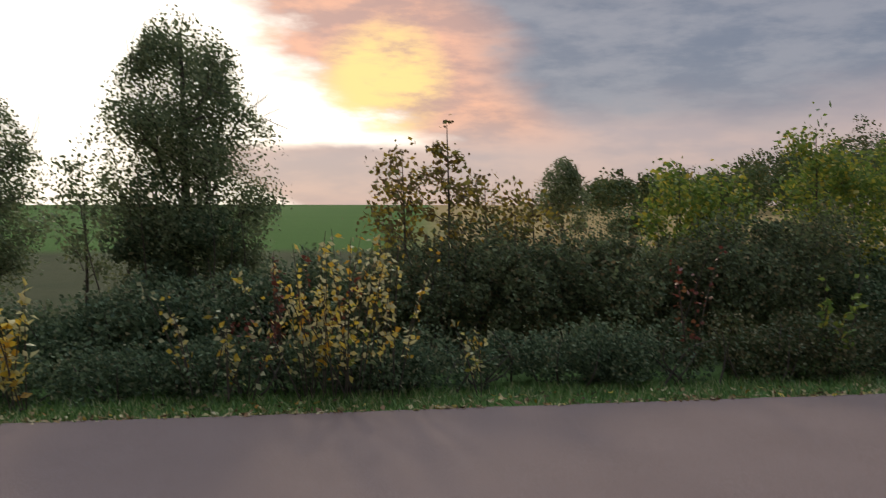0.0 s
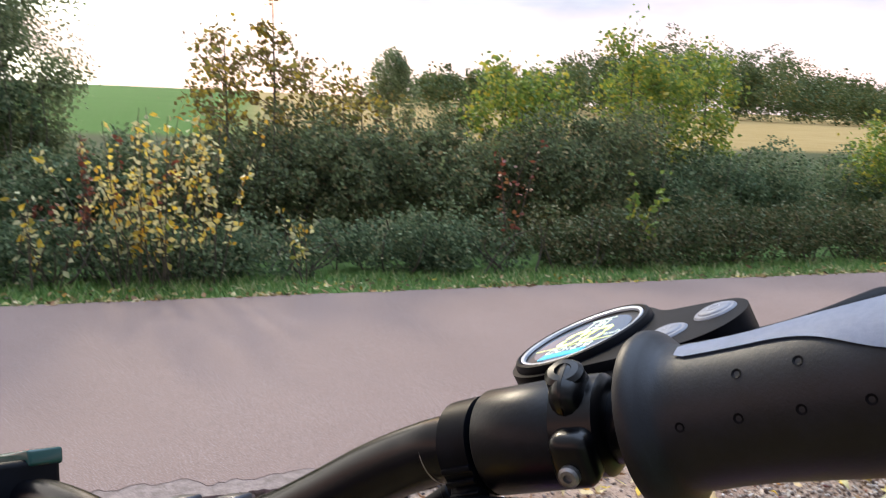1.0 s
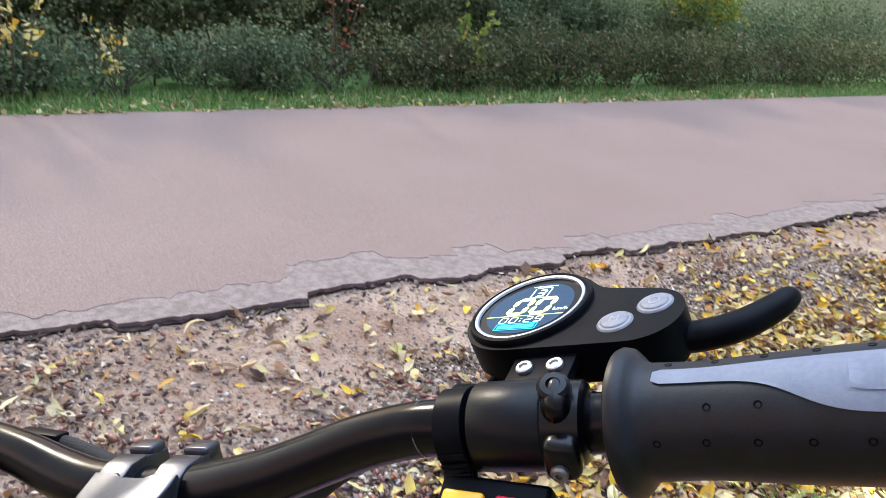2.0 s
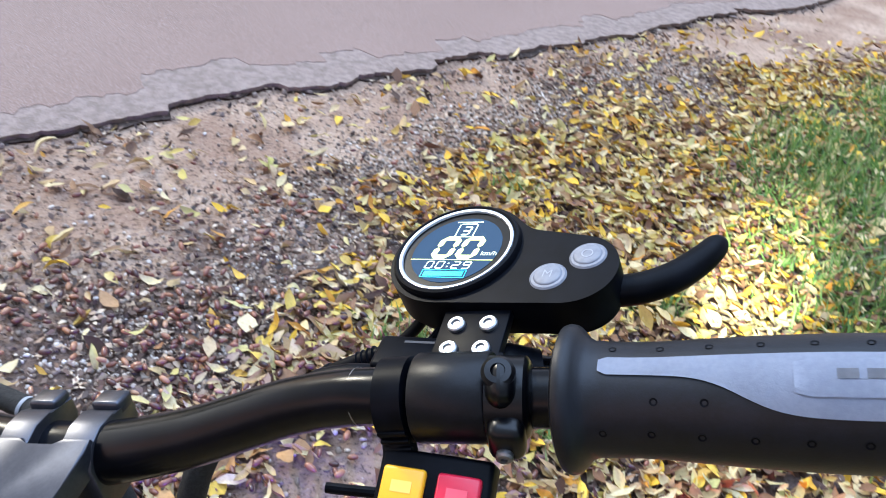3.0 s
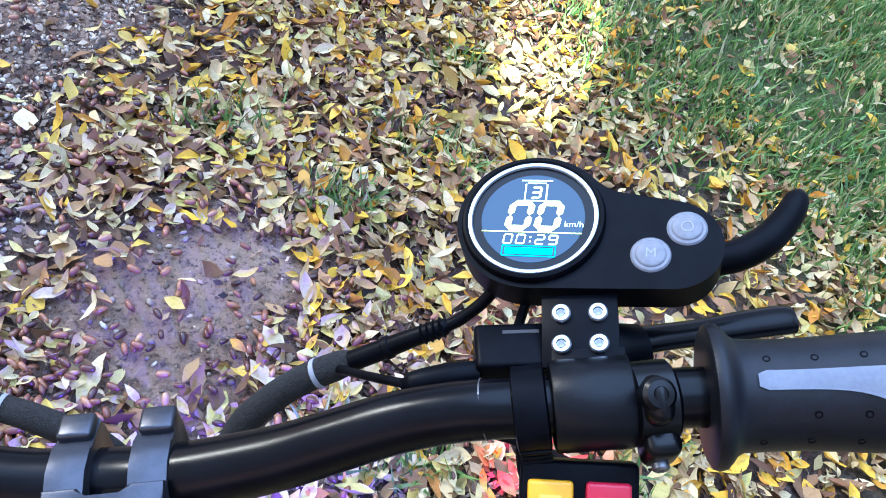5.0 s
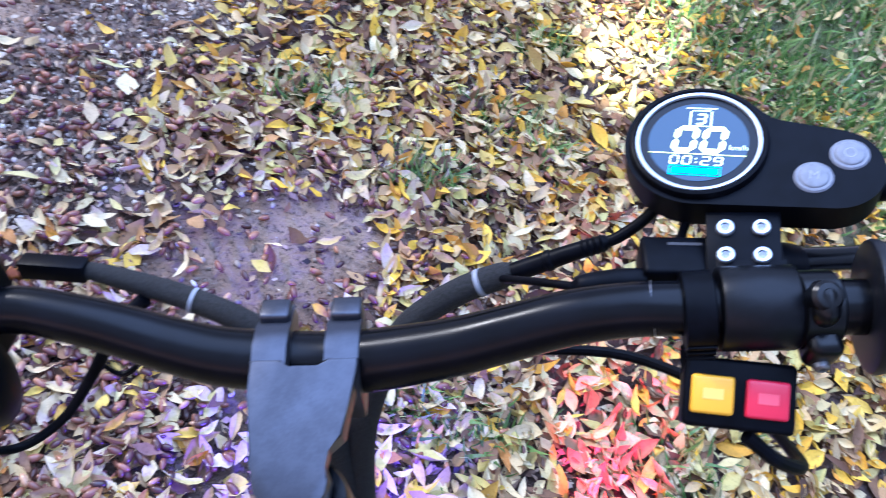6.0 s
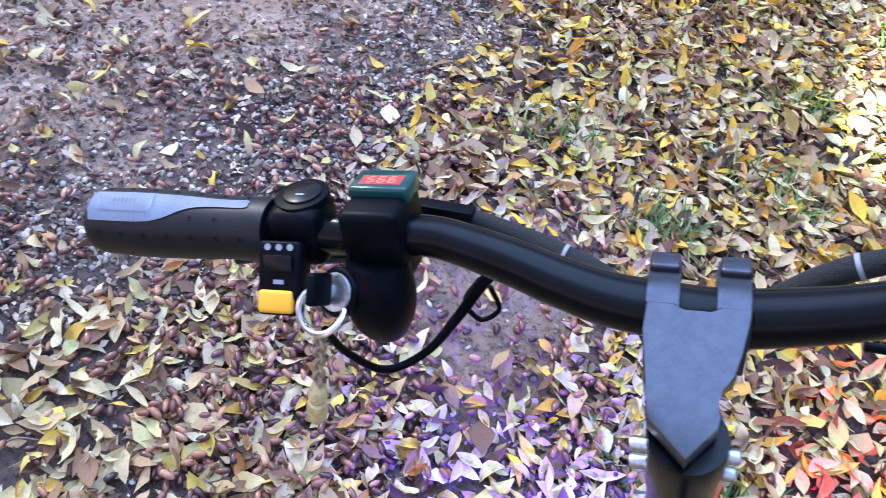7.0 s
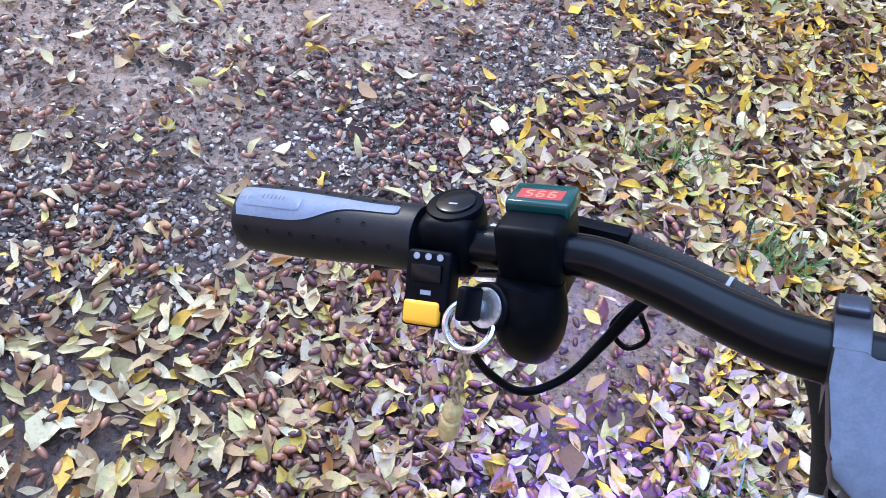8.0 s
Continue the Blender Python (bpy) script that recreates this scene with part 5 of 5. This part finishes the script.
# voltage meter and key lock
meter = piece("voltage_meter", block((25, 30, 34), 3.2, 3), black_plastic, None, "black meter block round the bar", LEFT @ mm(-121.0, 3.0, 0.0, 4, 0, 2))
cap = piece("meter_cap", block((25.4, 16.4, 7.5), 1.6, 3), teal, meter, "dark green glossy meter cap", mm(0.4, 7.5, 17.2))
win = piece("meter_window", block((18, 7.6, 0.3), 0), red_panel, cap, "dark window with lit red digits", mm(0, -1.2, 3.72))
for ch, x in (("5", -4.6), ("6", 0.0), ("6", 4.6)):
    piece("meter_digit", seven(ch, 2.5, 4.4, 0.9), seg_red, win, at=mm(x, 0, 0.24), smooth=False)
piece("meter_skirt", tube([(-121, -8, -6, 13), (-122, -10, -20, 15), (-124, -6, -34, 13), (-124, -2, -44, 8)], 14, 6, 24, 1.0), black_plastic, meter, at=mm(121.0, -3.0, 0.0))
lock = piece("key_lock", lathe([(-6, 10.0), (5.5, 10.0), (6.5, 9.2)], 32, "z"), black_plastic, None, "round key lock", LEFT @ mm(-132.4, -16.5, -17.0, 62, 0, -16))
piece("lock_face", lathe([(6.2, 8.0), (7.2, 7.6), (7.4, 4.0), (7.0, 0.2)], 32, "z"), dull_steel, lock, "bright zinc lock face")
key = piece("key_head", block((4.2, 13, 12), 1.6, 3), black_plastic, lock, "black key head", mm(-1.5, 1, 14.5, 0, 0, 8))
piece("key_blade", block((1.6, 5, 8), 0.4), dull_steel, lock, "", mm(-1.2, 0, 8.5))
piece("front_cable", tube([(-137, -4, -52, 1.8), (-134, 1, -74, 1.8), (-124, 10, -97, 1.9), (-108, 22, -97, 2.0), (-94, 34, -84, 2.5), (-80, 44, -66, 3.0), (-66, 52, -55, 3.2)], 2.6, 8, 12), black_plastic, None, "black cable hanging below the bar")
piece("cable_loop", tube([(-84, 44, -68, 1.3), (-92, 42, -82, 1.3), (-86, 41, -93, 1.3), (-77, 43, -87, 1.3), (-80, 45, -74, 1.3)], 1.3, 8, 8), black_plastic, None)
piece("side_plug", block((27, 8, 8), 1.0), black_plastic, None, "black plug block", mm(-101, 62, -46, -14, 2, -6))
piece("left_lever", tube([(-108, 40, -38, 6), (-120, 44, -52, 6), (-150, 46, -62, 5.5), (-190, 48, -68, 5.5), (-205, 46, -70, 5.0)], 5.5, 6, 14, 0.6), black_paint, None, "black brake lever")

# key ring with its chain and charm, hanging from the key
keyring = new("key_ring")
RING_SEAT = AX @ LEFT
keyring.matrix_world = RING_SEAT @ mm(-138.5, -27.5, -19.5)
tagged(keyring, "steel split ring with chain and brass charm on the key", "key ring")
bm = bmesh.new()
ring_pts = [(9.2 * math.cos(t), 1.2 * math.sin(2 * t), 9.2 * math.sin(t)) for t in (2 * math.pi * k / 40 for k in range(41))]
tube(ring_pts, 1.5, 1, 8, 1.0, 0.001, bm)
ring_pts = [(8.8 * math.cos(t), 1.6 + 1.0 * math.cos(t), 8.8 * math.sin(t)) for t in (2 * math.pi * k / 40 for k in range(41))]
tube(ring_pts, 1.3, 1, 8, 1.0, 0.001, bm)
part("split_ring", from_bm("split_ring", bm, steel), steel, keyring, "bright steel split ring", pose(0, 0, 0, -38, 0, 12))
down = RING_SEAT.to_3x3().inverted() @ Vector((0, 0, -1))
link = from_bm("link", tube([(2.3 * math.cos(t), 0, 3.4 * math.sin(t)) for t in (2 * math.pi * k / 12 for k in range(13))], 0.95, 1, 6), chain_mat)
start = Vector((0.0, -4.5, -8.0))
hang = down.to_track_quat("-Z", "Y").to_matrix().to_4x4()
for k in range(8):
    part("link", link, chain_mat, keyring, at=Matrix.Translation((start + down * (3.0 + 4.6 * k)) * 0.001) @ hang @ pose(0, 0, 0, 0, 0, 90 * (k % 2)))
part("charm", from_bm("charm", lathe([(0, 1.2), (-2, 2.6), (-4, 4.0), (-8, 4.6), (-12, 3.8), (-13, 3.2), (-14, 4.4), (-20, 4.9), (-26, 4.6), (-30, 3.2), (-32, 1.4)], 20, "z"), brass), brass, keyring, "small brass charm", Matrix.Translation((start + down * 39) * 0.001) @ hang)

# lower body, out of sight below the bar
fork_foot = (BAR @ Vector((0, 0.078, -0.76)))
wheel_c = Vector((0.62, 0.13, 0.127)) - FOOT
for nm, c in (("front_wheel", wheel_c), ("rear_wheel", Vector((0.36, -0.98, 0.127)) - FOOT)):
    face = pose(c.x, c.y, c.z, 0, 0, -13) @ pose(0, 0, 0, 0, -12, 0)
    w = part(nm, lathe([(-30, 95), (-34, 110), (-26, 122), (0, 127), (26, 122), (34, 110), (30, 95)], 40), tyre_mat, scooter, "black tyre", face)
    part("rim", lathe([(-26, 20), (-26, 94), (26, 94), (26, 20)], 32), alloy, w)
top = fork_foot
part("fork", tube([(*top, 0.03), (*((top + wheel_c) / 2 + Vector((-0.06, 0.02, 0.02))), 0.028), (*(wheel_c + Vector((-0.055, 0, 0))), 0.022)], 0.03, 4, 14, 1.0, 1.0), black_paint, scooter)
part("deck", block((190, 560, 70), 14, 3), black_paint, scooter, "black foot deck", pose(0.47 - FOOT.x, -0.42 - FOOT.y, 0.19, 0, -12, -13))
part("neck", tube([(*(top + Vector((0, -0.02, 0.02))), 0.035), (0.53 - FOOT.x, -0.10 - FOOT.y, 0.26, 0.04), (0.49 - FOOT.x, -0.30 - FOOT.y, 0.19, 0.035)], 0.03, 4, 12, 1.0, 1.0), black_paint, scooter)
part("swing_arm", tube([(0.42 - FOOT.x, -0.66 - FOOT.y, 0.19, 0.03), (0.30 - FOOT.x, -0.98 - FOOT.y, 0.127, 0.02)], 0.03, 4, 12, 1.0, 1.0), black_paint, scooter)
part("side_stand", tube([(0.40 - FOOT.x, -0.45 - FOOT.y, 0.16, 0.012), (0.24 - FOOT.x, -0.42 - FOOT.y, 0.008, 0.010)], 0.012, 3, 10, 1.0, 1.0), dull_steel, scooter)

# the scooter's own lamps: head lamp, violet and red deck lights
def spot(name, eye, target, colour, watts, degrees, blend, radius):
    la = bpy.data.lights.new(name, "SPOT")
    la.energy, la.color, la.spot_size, la.spot_blend, la.shadow_soft_size = watts, colour, radians(degrees), blend, radius
    ob = new(name, la)
    ob.matrix_world = look(eye, target)
    return ob


spot("head_lamp", (0.66, 0.24, 0.66), (1.80, 1.96, 0.0), (0.97, 1.0, 0.74), 1350, 13, 0.7, 0.02)
spot("violet_deck_light", (0.44, 0.05, 0.26), (0.46, 0.52, 0.0), (0.12, 0.06, 1.0), 80, 125, 1.0, 0.03)
spot("red_deck_light", (0.86, 0.06, 0.20), (1.10, 0.46, 0.0), (1.0, 0.015, 0.17), 62, 46, 0.9, 0.03)

# ---- the nearest fallen leaves and acorns, one by one ----
shapes = [mesh_from("leaf", [tuple(c * 0.054 for c in p) for p in v], f, leaf_piece_mat, True) for v, f in LEAVES]
Ml = placements(rng, P[idx], 1.0, 0.75, 0.3)
for i in range(len(idx)):
    ob = new("leaf", shapes[i % len(shapes)])
    ob.parent = litter
    m = Matrix(Ml[i].tolist() + [[0, 0, 0, 1]])
    m.translation.z += 0.008
    ob.matrix_basis = m
acorn_me = mesh_from("acorn", [tuple(c * 0.027 for c in p) for p in AC[0]], AC[1], acorn_piece_mat, True)
Ma = placements(rng, PA[nearA], 1.0, 0.8, 0.2)
for i in range(len(nearA)):
    ob = new("acorn", acorn_me)
    ob.parent = acorns
    ob.matrix_basis = Matrix(Ma[i].tolist() + [[0, 0, 0, 1]])
